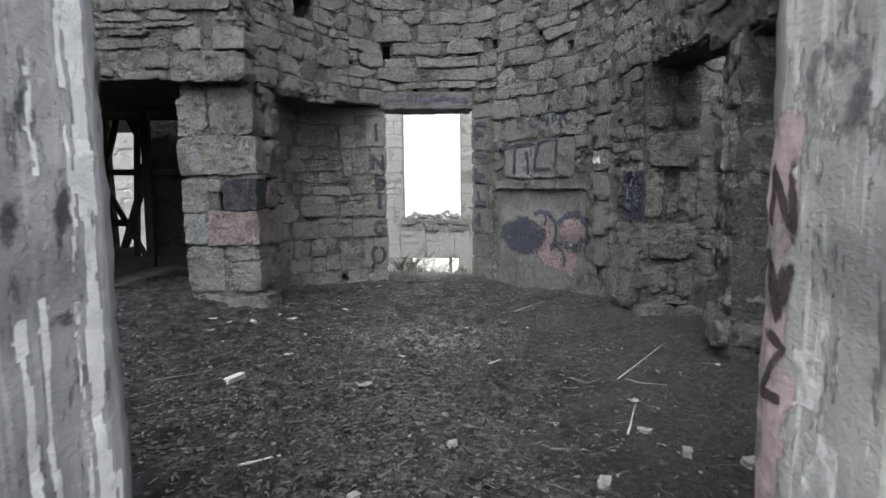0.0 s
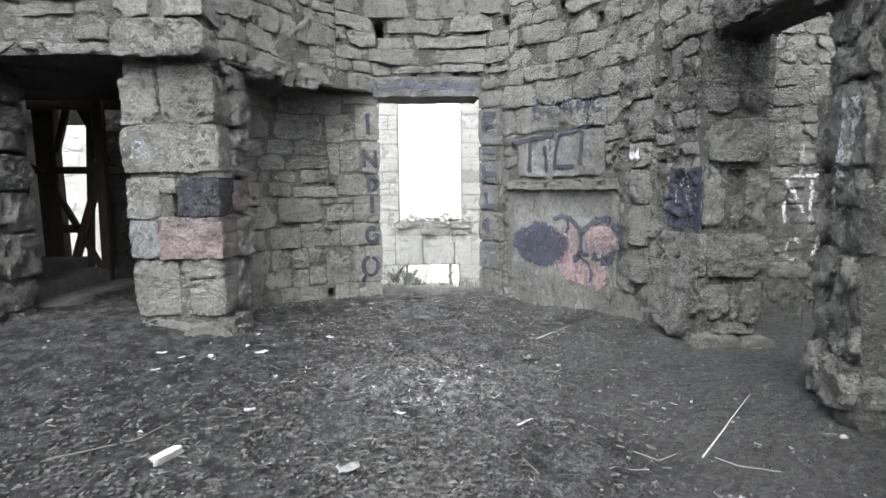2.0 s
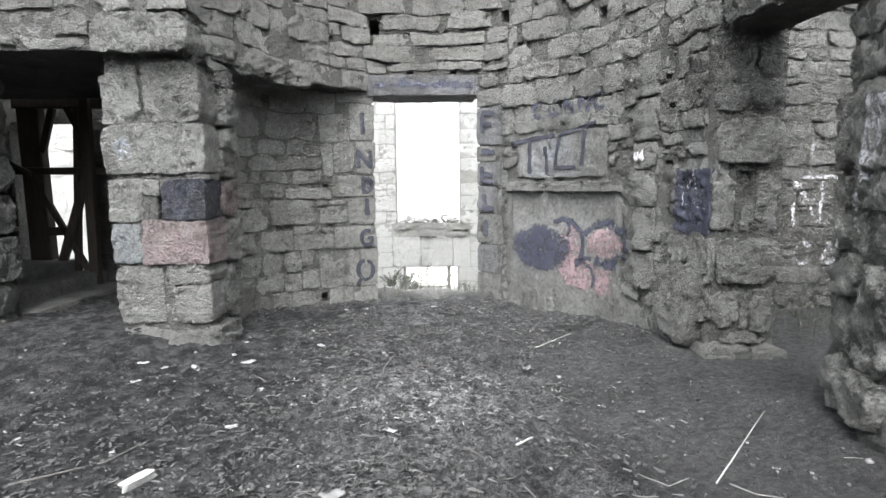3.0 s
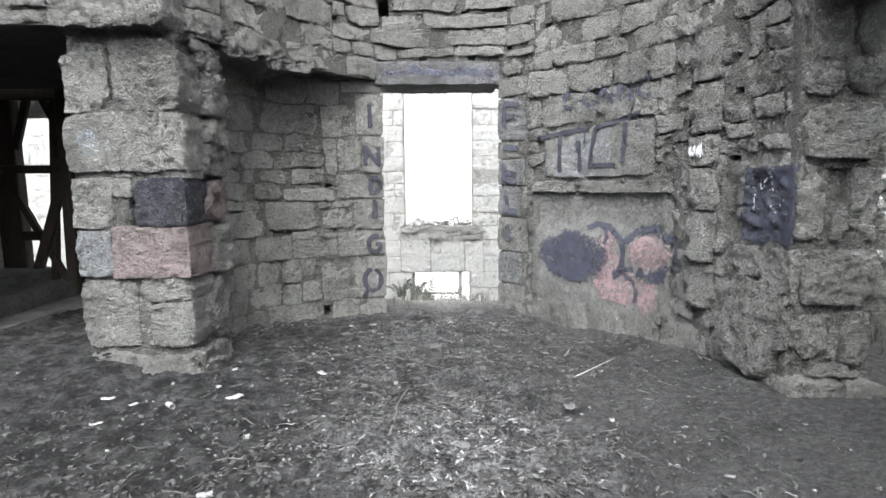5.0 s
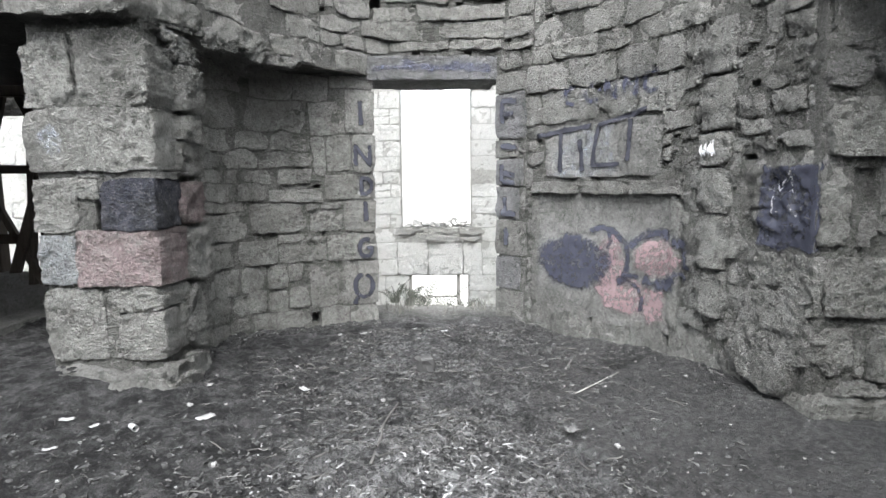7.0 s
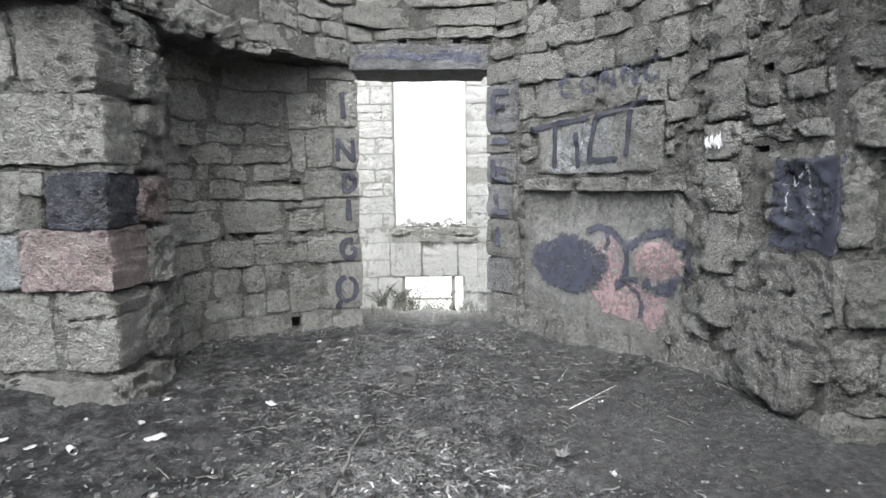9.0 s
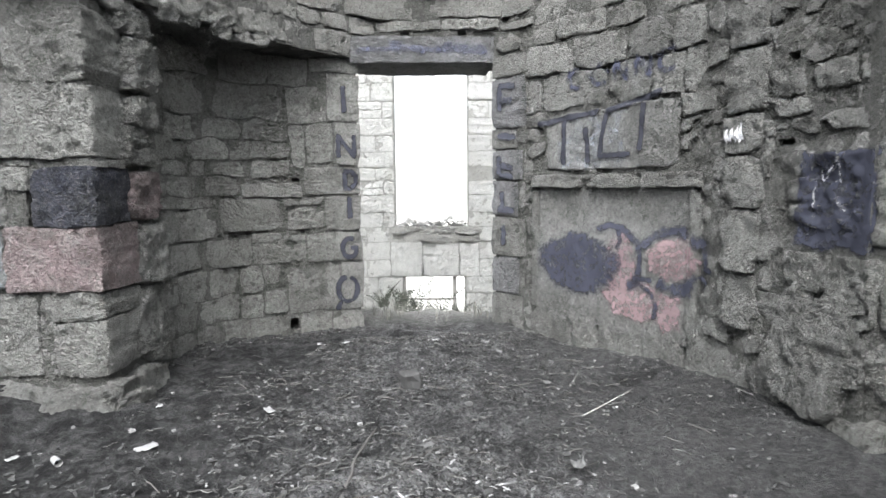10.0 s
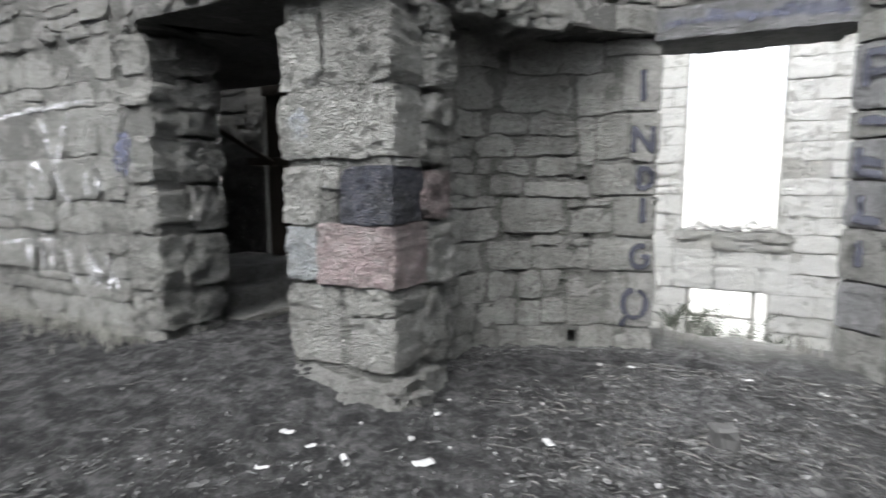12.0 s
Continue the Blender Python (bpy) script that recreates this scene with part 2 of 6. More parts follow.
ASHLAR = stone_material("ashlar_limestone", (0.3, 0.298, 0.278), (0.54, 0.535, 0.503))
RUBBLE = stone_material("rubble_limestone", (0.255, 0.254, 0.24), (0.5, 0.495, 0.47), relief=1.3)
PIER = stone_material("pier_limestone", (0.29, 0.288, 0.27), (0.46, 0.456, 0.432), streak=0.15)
# outdoor daylight is put into the paleness of these two limestones
PALE = stone_material("daylight_painted_limestone", (0.76, 0.757, 0.725), (0.86, 0.857, 0.825), stain_shade=(0.62, 0.615, 0.57), streak=0.3, relief=0.5, crack_amount=0.5)
PALE_JOINT = stone_material("stained_pale_limestone", (0.58, 0.575, 0.54), (0.72, 0.715, 0.68), stain_shade=(0.42, 0.415, 0.37), relief=0.8)
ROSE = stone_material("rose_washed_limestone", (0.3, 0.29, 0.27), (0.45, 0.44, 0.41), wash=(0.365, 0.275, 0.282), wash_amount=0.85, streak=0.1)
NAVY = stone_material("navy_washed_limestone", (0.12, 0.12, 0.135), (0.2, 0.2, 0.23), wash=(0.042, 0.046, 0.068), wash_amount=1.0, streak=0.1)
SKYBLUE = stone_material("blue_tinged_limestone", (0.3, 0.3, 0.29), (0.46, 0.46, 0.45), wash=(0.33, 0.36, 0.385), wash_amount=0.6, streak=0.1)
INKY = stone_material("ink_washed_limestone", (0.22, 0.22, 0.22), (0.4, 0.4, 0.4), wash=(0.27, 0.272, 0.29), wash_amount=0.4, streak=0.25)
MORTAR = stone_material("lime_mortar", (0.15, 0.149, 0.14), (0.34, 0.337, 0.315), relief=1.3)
# limestone darkened in its colour for shade under the lintel and in the passage
SHADED = stone_material("shaded_limestone", (0.15, 0.149, 0.143), (0.3, 0.298, 0.285))
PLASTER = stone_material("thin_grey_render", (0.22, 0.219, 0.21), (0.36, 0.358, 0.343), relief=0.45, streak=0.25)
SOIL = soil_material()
WHITEWASH = plaster_material("flaking_limewash", (0.46, 0.46, 0.465), (0.37, 0.37, 0.375), (0.56, 0.56, 0.57), (0.2, 0.203, 0.21))
GREYWASH = plaster_material("grey_limewash", (0.45, 0.45, 0.43), (0.35, 0.35, 0.33), (0.66, 0.66, 0.64), (0.2, 0.203, 0.21))
TIMBER = plain_material("dark_timber", (0.025, 0.021, 0.018), (0.075, 0.062, 0.05), 6.0, 0.8, (6, 6, 0.7), 0.5)

# ---- stones and walls ----
STONES = {}
SHELL = []


def link_mesh(name, verts, faces, material, parent=None, smooth=True):
    me = bpy.data.meshes.new(name)
    me.from_pydata([tuple(v) for v in verts], [], faces)
    me.materials.append(material)
    if smooth:
        me.shade_smooth()
    ob = new(name, me)
    ob.parent = parent
    return ob


def part(name, bm, material, parent, label=""):
    me = bpy.data.meshes.new(name)
    bm.to_mesh(me)
    bm.free()
    me.materials.append(material)
    ob = new(name, me)
    ob.parent = parent
    if label:
        ob["label"] = label
    return ob


def stone_shape(length, depth, height, amp, seed, cell=0.02):
    """Verts and faces of a roughly dressed block: hackly, chipped front at -y, sides running back, no back."""
    rng = random.Random(seed)
    nx = max(4, min(56, round(length / cell) + 1))
    nz = max(4, min(44, round(height / cell) + 1))
    off = Vector((rng.uniform(0, 90), rng.uniform(0, 90), rng.uniform(0, 90)))
    turn = rng.uniform(0.3, 1.2)
    ct, st = math.cos(turn), math.sin(turn)
    lip = min(0.008, 0.1 * min(length, height))
    xs = [-length / 2, -length / 2 + lip] + [-length / 2 + lip + (length - 2 * lip) * i / (nx - 2) for i in range(1, nx - 2)] + [length / 2 - lip, length / 2]
    zs = [-height / 2, -height / 2 + lip] + [-height / 2 + lip + (height - 2 * lip) * i / (nz - 2) for i in range(1, nz - 2)] + [height / 2 - lip, height / 2]
    nx, nz = len(xs) - 1, len(zs) - 1
    verts, faces = [], []
    corner = [rng.uniform(0, 1) ** 2 * 0.07 * min(1.0, (amp / 0.02) ** 2) for _ in range(4)]
    tilt_x, tilt_z = rng.uniform(-0.35, 0.35) * amp / max(length, 0.2), rng.uniform(-0.35, 0.35) * amp / max(height, 0.15)
    for j, z in enumerate(zs):
        for i, x in enumerate(xs):
            rim = i in (0, nx) or j in (0, nz)
            q = Vector((x, 0, z))
            n = noise.noise_vector(q * 7.0 + off) * amp
            y = -amp * 0.3 + noise.fractal(q * 5.5 + off, 0.55, 2.2, 4) * amp * 1.25 + tilt_x * x * 2 + tilt_z * z * 2
            y += noise.noise(Vector(((x * ct + z * st) * 46, 0, (z * ct - x * st) * 12)) + off) * 0.0045
            y += max(0.0, noise.noise(q * 10.0 - off) - 0.2) * 0.05 + (0.25 - abs(noise.noise(q * 19.0 - off))) * amp * 0.45
            if cell < 0.015:
                y += 0.011 * noise.fractal(q * 21.0 + off, 0.5, 2.1, 3) - 0.016 * max(0.0, noise.noise(q * 13.0 + off) - 0.25)
            if rim:
                y += rng.uniform(0.0, 0.011) * min(1.0, amp / 0.025)
            k = (1 if x > 0 else 0) + (2 if z > 0 else 0)
            c = corner[k] * max(0, 1 - (length / 2 - abs(x)) / 0.1) * max(0, 1 - (height / 2 - abs(z)) / 0.1)
            sx, sz = (1 if x > 0 else -1), (1 if z > 0 else -1)
            ex = -sx * (abs(n.x) * 0.6 + rng.uniform(0, 0.006)) if i in (0, nx) else n.x * 0.25
            ez = -sz * (abs(n.z) * 0.6 + rng.uniform(0, 0.006)) if j in (0, nz) else n.z * 0.25
            verts.append((x + ex - sx * c, y + c * 0.7, z + ez - sz * c))
    w = nx + 1
    for j in range(nz):
        for i in range(nx):
            a = j * w + i
            faces.append((a, a + 1, a + w + 1, a + w))
    ring = [i for i in range(nx)] + [j * w + nx for j in range(nz)] + [nz * w + i for i in range(nx, 0, -1)] + [j * w for j in range(nz, 0, -1)]
    k = len(ring)
    rows = [depth] if depth <= 0.22 else [depth * i / max(2, round(depth / 0.07)) for i in range(1, max(2, round(depth / 0.07)) + 1)]
    shape, last = [verts[r] for r in ring], ring
    for d in rows:
        base = len(verts)
        for x, y, z in shape:
            push = noise.fractal(Vector((x, d, z)) * 6.5 + off, 0.6, 2.1, 3) * amp * (0.9 if len(rows) > 1 else 0)
            sx = 1 if abs(x) > length / 2 - 0.03 else 0
            sz = 1 if abs(z) > height / 2 - 0.03 else 0
            verts.append((x + push * sx * (1 if x > 0 else -1), d, z + push * sz * (1 if z > 0 else -1)))
        for i in range(k):
            faces.append((last[(i + 1) % k], last[i], base + i, base + (i + 1) % k))
        last = [base + i for i in range(k)]
    return verts, faces


def stone_mesh(length, depth, height, amp, kind, material, cell=0.02):
    """A block's mesh, shared by blocks of nearly the same size, and the scale that makes it fit."""
    lq, hq, dq = max(0.1, round(length / 0.08) * 0.08), max(0.06, round(height / 0.05) * 0.05), round(depth / 0.1) * 0.1 + 0.05
    key = (round(lq, 2), round(hq, 2), round(dq, 2), round(amp, 3), kind, material.name, cell)
    if key not in STONES:
        v, f = stone_shape(lq, dq, hq, amp, int(key[0] * 700 + key[1] * 9100 + key[2] * 53000 + key[3] * 1000) + kind * 77, cell)
        me = bpy.data.meshes.new("stone")
        me.from_pydata(v, [], f)
        me.materials.append(material)
        me.shade_smooth()
        for p in me.polygons:
            p.use_smooth = abs(p.normal.y) > 0.35 or key[2] > 0.25
        STONES[key] = me
    return STONES[key], Vector((length / lq, depth / dq, height / hq))


def skew(co, m, sc, bend):
    """Draws joints out of true: neighbouring blocks bend together, as hand-laid rubble does."""
    p = m @ co
    w = noise.noise_vector(p * 3.1) * 0.05 + noise.noise_vector(p * 8.5) * 0.022
    return co.x + bend * w.x / sc.x, co.y, co.z + bend * w.z / sc.z


def put_stone(parent, centre, tangent, length, depth, height, material, amp=0.018, kind=0, lean=(0, 0, 0), name="stone", bend=0.3, cell=0.02):
    """One block: centre of its front face, the way that it runs; the room lies on the right side of that way."""
    me, sc = stone_mesh(length, depth, height, amp, kind, material, cell)
    tx = Vector((tangent[0], tangent[1], 0)).normalized()
    m = Matrix.Identity(4)
    m.col[0], m.col[1], m.col[2] = (*tx, 0), (-tx.y, tx.x, 0, 0), (0, 0, 1, 0)
    m = Matrix.Translation(centre) @ m @ pose(0, 0, 0, *lean) @ Matrix.Diagonal((*sc, 1))
    me = me.copy()
    me.vertices.foreach_set("co", [c for v in me.vertices for c in skew(v.co, m, sc, bend)])
    ob = new(name, me)
    ob.parent = parent
    ob.matrix_world = m
    SHELL.append(ob)
    return ob


class Line:
    """A wall's line on the plan; the room lies to the right of the way it runs."""

    def __init__(self, *points):
        self.p = [Vector(q) for q in points]
        self.s = [0.0]
        for a, b in zip(self.p, self.p[1:]):
            self.s.append(self.s[-1] + (b - a).length)
        self.length = self.s[-1]

    def at(self, u):
        u = min(max(u, 0.0), self.length)
        for k in range(len(self.p) - 1):
            if u <= self.s[k + 1] + 1e-9:
                f = (u - self.s[k]) / (self.s[k + 1] - self.s[k])
                return self.p[k].lerp(self.p[k + 1], f)
        return self.p[-1].copy()

    def along(self, u):
        d = self.at(u + 0.05) - self.at(u - 0.05)
        return d.normalized()

    def inward(self, u):
        d = self.along(u)
        return Vector((d.y, -d.x))


def core(name, line, z0, z1, thick, holes, material, label, setback=0.03, step=0.25, pockets=(), ends=(False, False), uneven=0.0, hollow=()):
    """The wall behind the facing stones, in one piece, with its openings through it."""
    us = sorted({0.0, line.length, *line.s, *[h for o in [*holes, *pockets] for h in o[:2]]})
    fine = []
    for a, b in zip(us, us[1:]):
        if b - a < 0.004:
            continue
        n = max(1, round((b - a) / step))
        fine += [a + (b - a) * i / n for i in range(n)]
    us = fine + [line.length]
    us[0] += 0.05 * ends[0]
    us[-1] -= 0.05 * ends[1]
    zs = sorted({z0, z1, *[h for o in [*holes, *pockets] for h in o[2:4] if z0 < h < z1]})
    if uneven:
        zs = [a + (c - a) * i / max(1, round((c - a) / step)) for a, c in zip(zs, zs[1:]) for i in range(max(1, round((c - a) / step)))] + [z1]

    def solid(i, j):
        if not (0 <= i < len(us) - 1 and 0 <= j < len(zs) - 1):
            return False
        u, z = (us[i] + us[i + 1]) / 2, (zs[j] + zs[j + 1]) / 2
        return not any(o[0] < u < o[1] and o[2] < z < o[3] for o in holes)

    def pocket(i, j):
        if not (0 <= i < len(us) - 1 and 0 <= j < len(zs) - 1):
            return False
        u, z = (us[i] + us[i + 1]) / 2, (zs[j] + zs[j + 1]) / 2
        return any(o[0] < u < o[1] and o[2] < z < o[3] for o in pockets)

    verts, index, faces = [], {}, []

    def vert(i, j, k):
        if (i, j, k) not in index:
            p = line.at(us[i]) - line.inward(us[i]) * (setback, thick, 0.32)[k]
            if uneven and k == 0:
                for o in hollow:
                    if o[0] + 0.02 < us[i] < o[1] - 0.02 and o[2] + 0.02 < zs[j] < o[3] - 0.02:
                        p = p - line.inward(us[i]) * (0.04 if o[1] - o[0] > 1.0 and o[2] < 0 else 0.004)
                p = p + line.inward(us[i]) * uneven * noise.fractal(Vector((p.x, p.y, zs[j])) * 5.5, 0.5, 2.2, 4)
            index[i, j, k] = len(verts)
            verts.append((p.x, p.y, zs[j]))
        return index[i, j, k]

    for i in range(len(us) - 1):
        for j in range(len(zs) - 1):
            if not solid(i, j):
                continue
            ring = [(i, j), (i + 1, j), (i + 1, j + 1), (i, j + 1)]
            if pocket(i, j):
                faces.append([vert(*q, 2) for q in ring])
                for p, q, (di, dj) in zip(ring, ring[1:] + ring[:1], ((0, -1), (1, 0), (0, 1), (-1, 0))):
                    if not pocket(i + di, j + dj):
                        faces.append([vert(*p, 0), vert(*q, 0), vert(*q, 2), vert(*p, 2)])
            else:
                faces.append([vert(*q, 0) for q in ring])
            faces.append([vert(i, j, 1), vert(i, j + 1, 1), vert(i + 1, j + 1, 1), vert(i + 1, j, 1)])
            if not solid(i - 1, j):
                faces.append([vert(i, j, 0), vert(i, j + 1, 0), vert(i, j + 1, 1), vert(i, j, 1)])
            if not solid(i + 1, j):
                faces.append([vert(i + 1, j, 0), vert(i + 1, j, 1), vert(i + 1, j + 1, 1), vert(i + 1, j + 1, 0)])
            if not solid(i, j - 1):
                faces.append([vert(i, j, 0), vert(i, j, 1), vert(i + 1, j, 1), vert(i + 1, j, 0)])
            if not solid(i, j + 1):
                faces.append([vert(i, j + 1, 0), vert(i + 1, j + 1, 0), vert(i + 1, j + 1, 1), vert(i, j + 1, 1)])
    ob = link_mesh(name, verts, faces, material, smooth=False)
    SHELL.append(ob)
    return tagged(ob, label, "wall", kind="structure")


def masonry(name, label, line, z0, z1, thick, holes=(), taken=(), heights=(0.2, 0.4), lengths=(0.25, 0.7), material=None, amp=0.018,
            proud=0.016, gap=0.01, seed=1, missing=0.02, slivers=0.15, mortar=None, near=290, ends=(False, False), pockets=(), setback=0.01, under=0.0, mortar_relief=0.016, bend=0.8):
    """A wall of coursed stones over a mortar core. holes: openings (u0, u1, z0, z1); taken: places left to blocks laid singly."""
    wall = core(name, line, z0, z1, thick, holes, mortar or MORTAR, label, setback, 0.035, pockets, ends, mortar_relief, taken)
    rng = random.Random(seed)
    blocked = [*holes, *taken, *pockets]
    loose_v, loose_f, count = [], [], 0
    z = z0 + 0.01
    while z < z1 - 0.05:
        h = rng.uniform(*heights)
        if rng.random() < slivers:
            h *= 0.5
        tops = [o[k] for o in blocked for k in (2, 3) if z + 0.5 * h < o[k] < z + 1.5 * h]
        if tops:
            h = min(tops, key=lambda v: abs(v - z - h)) - z
        if z + h > z1 - 0.06:
            h = z1 - z
        spans, u = [(0.0, line.length)], 0.0
        for o in blocked:
            if o[2] < z + h - 0.03 and o[3] > z + 0.03:
                cut = []
                for a, b in spans:
                    if o[1] <= a or o[0] >= b:
                        cut.append((a, b))
                    else:
                        cut += [(a, o[0])] if o[0] - a > 0.05 else []
                        cut += [(o[1], b)] if b - o[1] > 0.05 else []
                spans = cut
        for a, b in spans:
            u = a
            while u < b - 0.01:
                l = rng.uniform(*lengths) * (0.75 + 0.5 * h / heights[1])
                if b - u - l < 0.6 * lengths[0]:
                    l = b - u
                if l > 1.7 * lengths[1]:
                    l *= 0.5
                if rng.random() >= missing:
                    edge = any(abs(u - o[1]) < 0.01 or abs(u + l - o[0]) < 0.01 for o in holes) or (ends[0] and u < 0.01) or (ends[1] and u + l > line.length - 0.01)
                    pieces = [(z, h)]
                    if h > 0.2 and rng.random() < 0.12:
                        f = rng.uniform(0.35, 0.65)
                        pieces = [(z, h * f), (z + h * f, h * (1 - f))]
                    for pz, ph in pieces:
                        p0, p1 = line.at(u), line.at(u + l)
                        n = line.inward(u + l / 2)
                        mid = (p0 + p1) / 2 * 0.4 + line.at(u + l / 2) * 0.6 + n * rng.uniform(-proud, proud)
                        depth = thick - 0.02 if edge else (under if under and pz < z0 + 0.05 else 0.16)
                        c = (mid.x, mid.y, pz + ph / 2)
                        lean = (rng.uniform(-2, 2), rng.uniform(-1, 1), rng.uniform(-2.5, 2.5) * (0.2 if edge else 1))
                        sl, sh = l - gap * rng.uniform(0.5, 1.6), ph - gap * rng.uniform(0.4, 1.4)
                        if count < near:
                            put_stone(wall, c, p1 - p0, sl, depth, sh, material, amp, rng.randrange(4), lean, bend=bend)
                            count += 1
                        else:
                            tx = (p1 - p0).normalized()
                            m = Matrix.Identity(4)
                            m.col[0], m.col[1] = (*tx, 0, 0), (-tx.y, tx.x, 0, 0)
                            m = Matrix.Translation(c) @ m @ pose(0, 0, 0, *lean)
                            v, f2 = stone_shape(sl, depth, sh, amp, rng.randrange(9999), 0.06)
                            k = len(loose_v)
                            loose_v += [m @ Vector(skew(Vector(q), m, Vector((1, 1, 1)), bend)) for q in v]
                            loose_f += [tuple(i + k for i in q) for q in f2]
                u += l
        z += h
    if loose_v:
        rest = link_mesh("stones", loose_v, loose_f, material, wall)
        rest["kind"] = "stuff"
        SHELL.append(rest)
    return wall


# ---- ground ----
def smooth(a, b, x):
    f = min(1.0, max(0.0, (x - a) / (b - a)))
    return f * f * (3 - 2 * f)


def ground_height(x, y):
    z = 0.0
    inside = 1 - smooth(9.4, 10.4, y)
    z += 0.18 * smooth(1.0, 2.4, x) * smooth(2.0, 4.2, y) * (1 - 0.45 * smooth(4.6, 5.6, y)) * inside
    z += 0.15 * smooth(-2.0, -3.2, x) * smooth(5.0, 6.6, y) * inside
    z += 0.09 * math.exp(-((x + 2.6) / 0.9) ** 2 - ((y - 6.6) / 0.5) ** 2)
    z -= 2.1 * smooth(9.6, 12.0, y) * smooth(-2.7, -2.3, x)
    far = math.hypot(x, y)
    z -= 16.0 * smooth(16.5, 70.0, y) + 1.5 * smooth(14.8, 17.0, y)
    z += 110.0 * smooth(150.0, 900.0, far)
    z += 0.05 * noise.noise(Vector((x * 0.9, y * 0.9, 3.1))) * (1 - smooth(12, 14, y))
    z += 0.03 * noise.noise(Vector((x * 3.1, y * 3.1, 8.7))) + 0.02 * noise.noise(Vector((x * 8.0, y * 8.0, 1.7))) + 0.005 * noise.noise(Vector((x * 19.0, y * 19.0, 4.7)))
    churned = (0.25 + 0.75 * (1 - smooth(0.5, 1.3, x + 0.35 * noise.noise(Vector((y * 0.9, 2, 0)))))) * (1 - smooth(8.2, 9.0, y))
    z += churned * (0.02 * noise.noise(Vector((x * 7.0, y * 7.0, 2.2))) + 0.022 * (0.4 - abs(noise.noise(Vector((x * 11.0, y * 11.0, 5.1))))) + 0.016 * (0.3 - abs(noise.noise(Vector((x * 15.0, y * 22.0, 6.4))))) + 0.012 * noise.noise(Vector((x * 26.0, y * 26.0, 9.3))))
    return z


def spread(a, b, step, far):
    inner = [a + (b - a) * i / round((b - a) / step) for i in range(round((b - a) / step) + 1)]
    lo, hi, s = [], [], step
    while s < far:
        s *= 1.5
        lo.append((lo[-1] if lo else a) - s)
        hi.append((hi[-1] if hi else b) + s)
    return lo[::-1] + inner + hi


gx, gy = spread(-4.6, 2.6, 0.021, 400.0), spread(1.8, 9.2, 0.021, 400.0)
gv = [(x, y, ground_height(x, y)) for y in gy for x in gx]
gw = len(gx)
gf = [(j * gw + i, j * gw + i + 1, (j + 1) * gw + i + 1, (j + 1) * gw + i) for j in range(len(gy) - 1) for i in range(gw - 1)]
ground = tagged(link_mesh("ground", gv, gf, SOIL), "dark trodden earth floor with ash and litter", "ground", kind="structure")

# ---- the apse: window wall, curved sides ----
def lay(wall, line, u0, u1, z0, z1, depth, material, out=0.0, amp=0.016, kind=0, lean=(0, 0, 0), gap=0.014, bend=0.3, cell=0.02):
    """One block laid singly at its place along a wall's line."""
    p0, p1 = line.at(u0), line.at(u1)
    n = line.inward((u0 + u1) / 2)
    c = (p0 + p1) / 2 * 0.5 + line.at((u0 + u1) / 2) * 0.5 + n * out
    return put_stone(wall, (c.x, c.y, (z0 + z1) / 2), p1 - p0, u1 - u0 - gap, depth, z1 - z0 - gap, material, amp, kind, lean, bend=bend, cell=cell)


def courses(wall, line, rows, material, seed, depth=0.16, amp=0.016, proud=0.012, gap=0.012, holes=(), bend=0.7):
    """Blocks laid course by course: (foot, top, joints along the wall); a block draws back from a hole that it would cover."""
    rng = random.Random(seed)
    for z0, z1, *joints in rows:
        for a, b in zip(joints, joints[1:]):
            box = [a, b, z0 + rng.uniform(-0.008, 0.008), z1 + rng.uniform(-0.008, 0.008)]
            for o in holes:
                over = (o[1] - box[0], box[1] - o[0], o[3] - box[2], box[3] - o[2])
                if min(over) > 0:
                    k = over.index(min(over))
                    box[k] = (o[1], o[0], o[3], o[2])[k]
            lean = (rng.uniform(-2, 2), rng.uniform(-1.5, 1.5), rng.uniform(-2, 2))
            if box[1] - box[0] > 0.06 and box[3] - box[2] > 0.05:
                lay(wall, line, *box, depth, material, rng.uniform(-proud, proud), amp, rng.randrange(4), lean, gap * rng.uniform(0.6, 1.5), bend)


niche_line = Line((-2.22, 7.2), (-2.36, 7.6), (-2.33, 8.05), (-2.05, 8.45), (-1.6, 8.7), (-1.15, 8.85), (-0.87, 8.92))
NL = niche_line.length
NICHE_HOLES = [(1.21, 1.25, 1.0, 1.04), (1.48, 1.52, 1.01, 1.05), (1.83, 1.865, 1.14, 1.2), (2.01, 2.06, 1.01, 1.055), (1.825, 1.855, 0.47, 0.505),
               (1.88, 1.97, 0.02, 0.15), (1.815, 1.845, 0.59, 0.63), (1.12, 1.145, 1.62, 1.7), (1.94, 2.02, 1.53, 1.57)]
niche = core("wall_niche", niche_line, -0.3, 2.75, 0.62, [], MORTAR, "curved recess wall of coursed grey limestone", 0.014, 0.035, NICHE_HOLES, (False, True), 0.012)
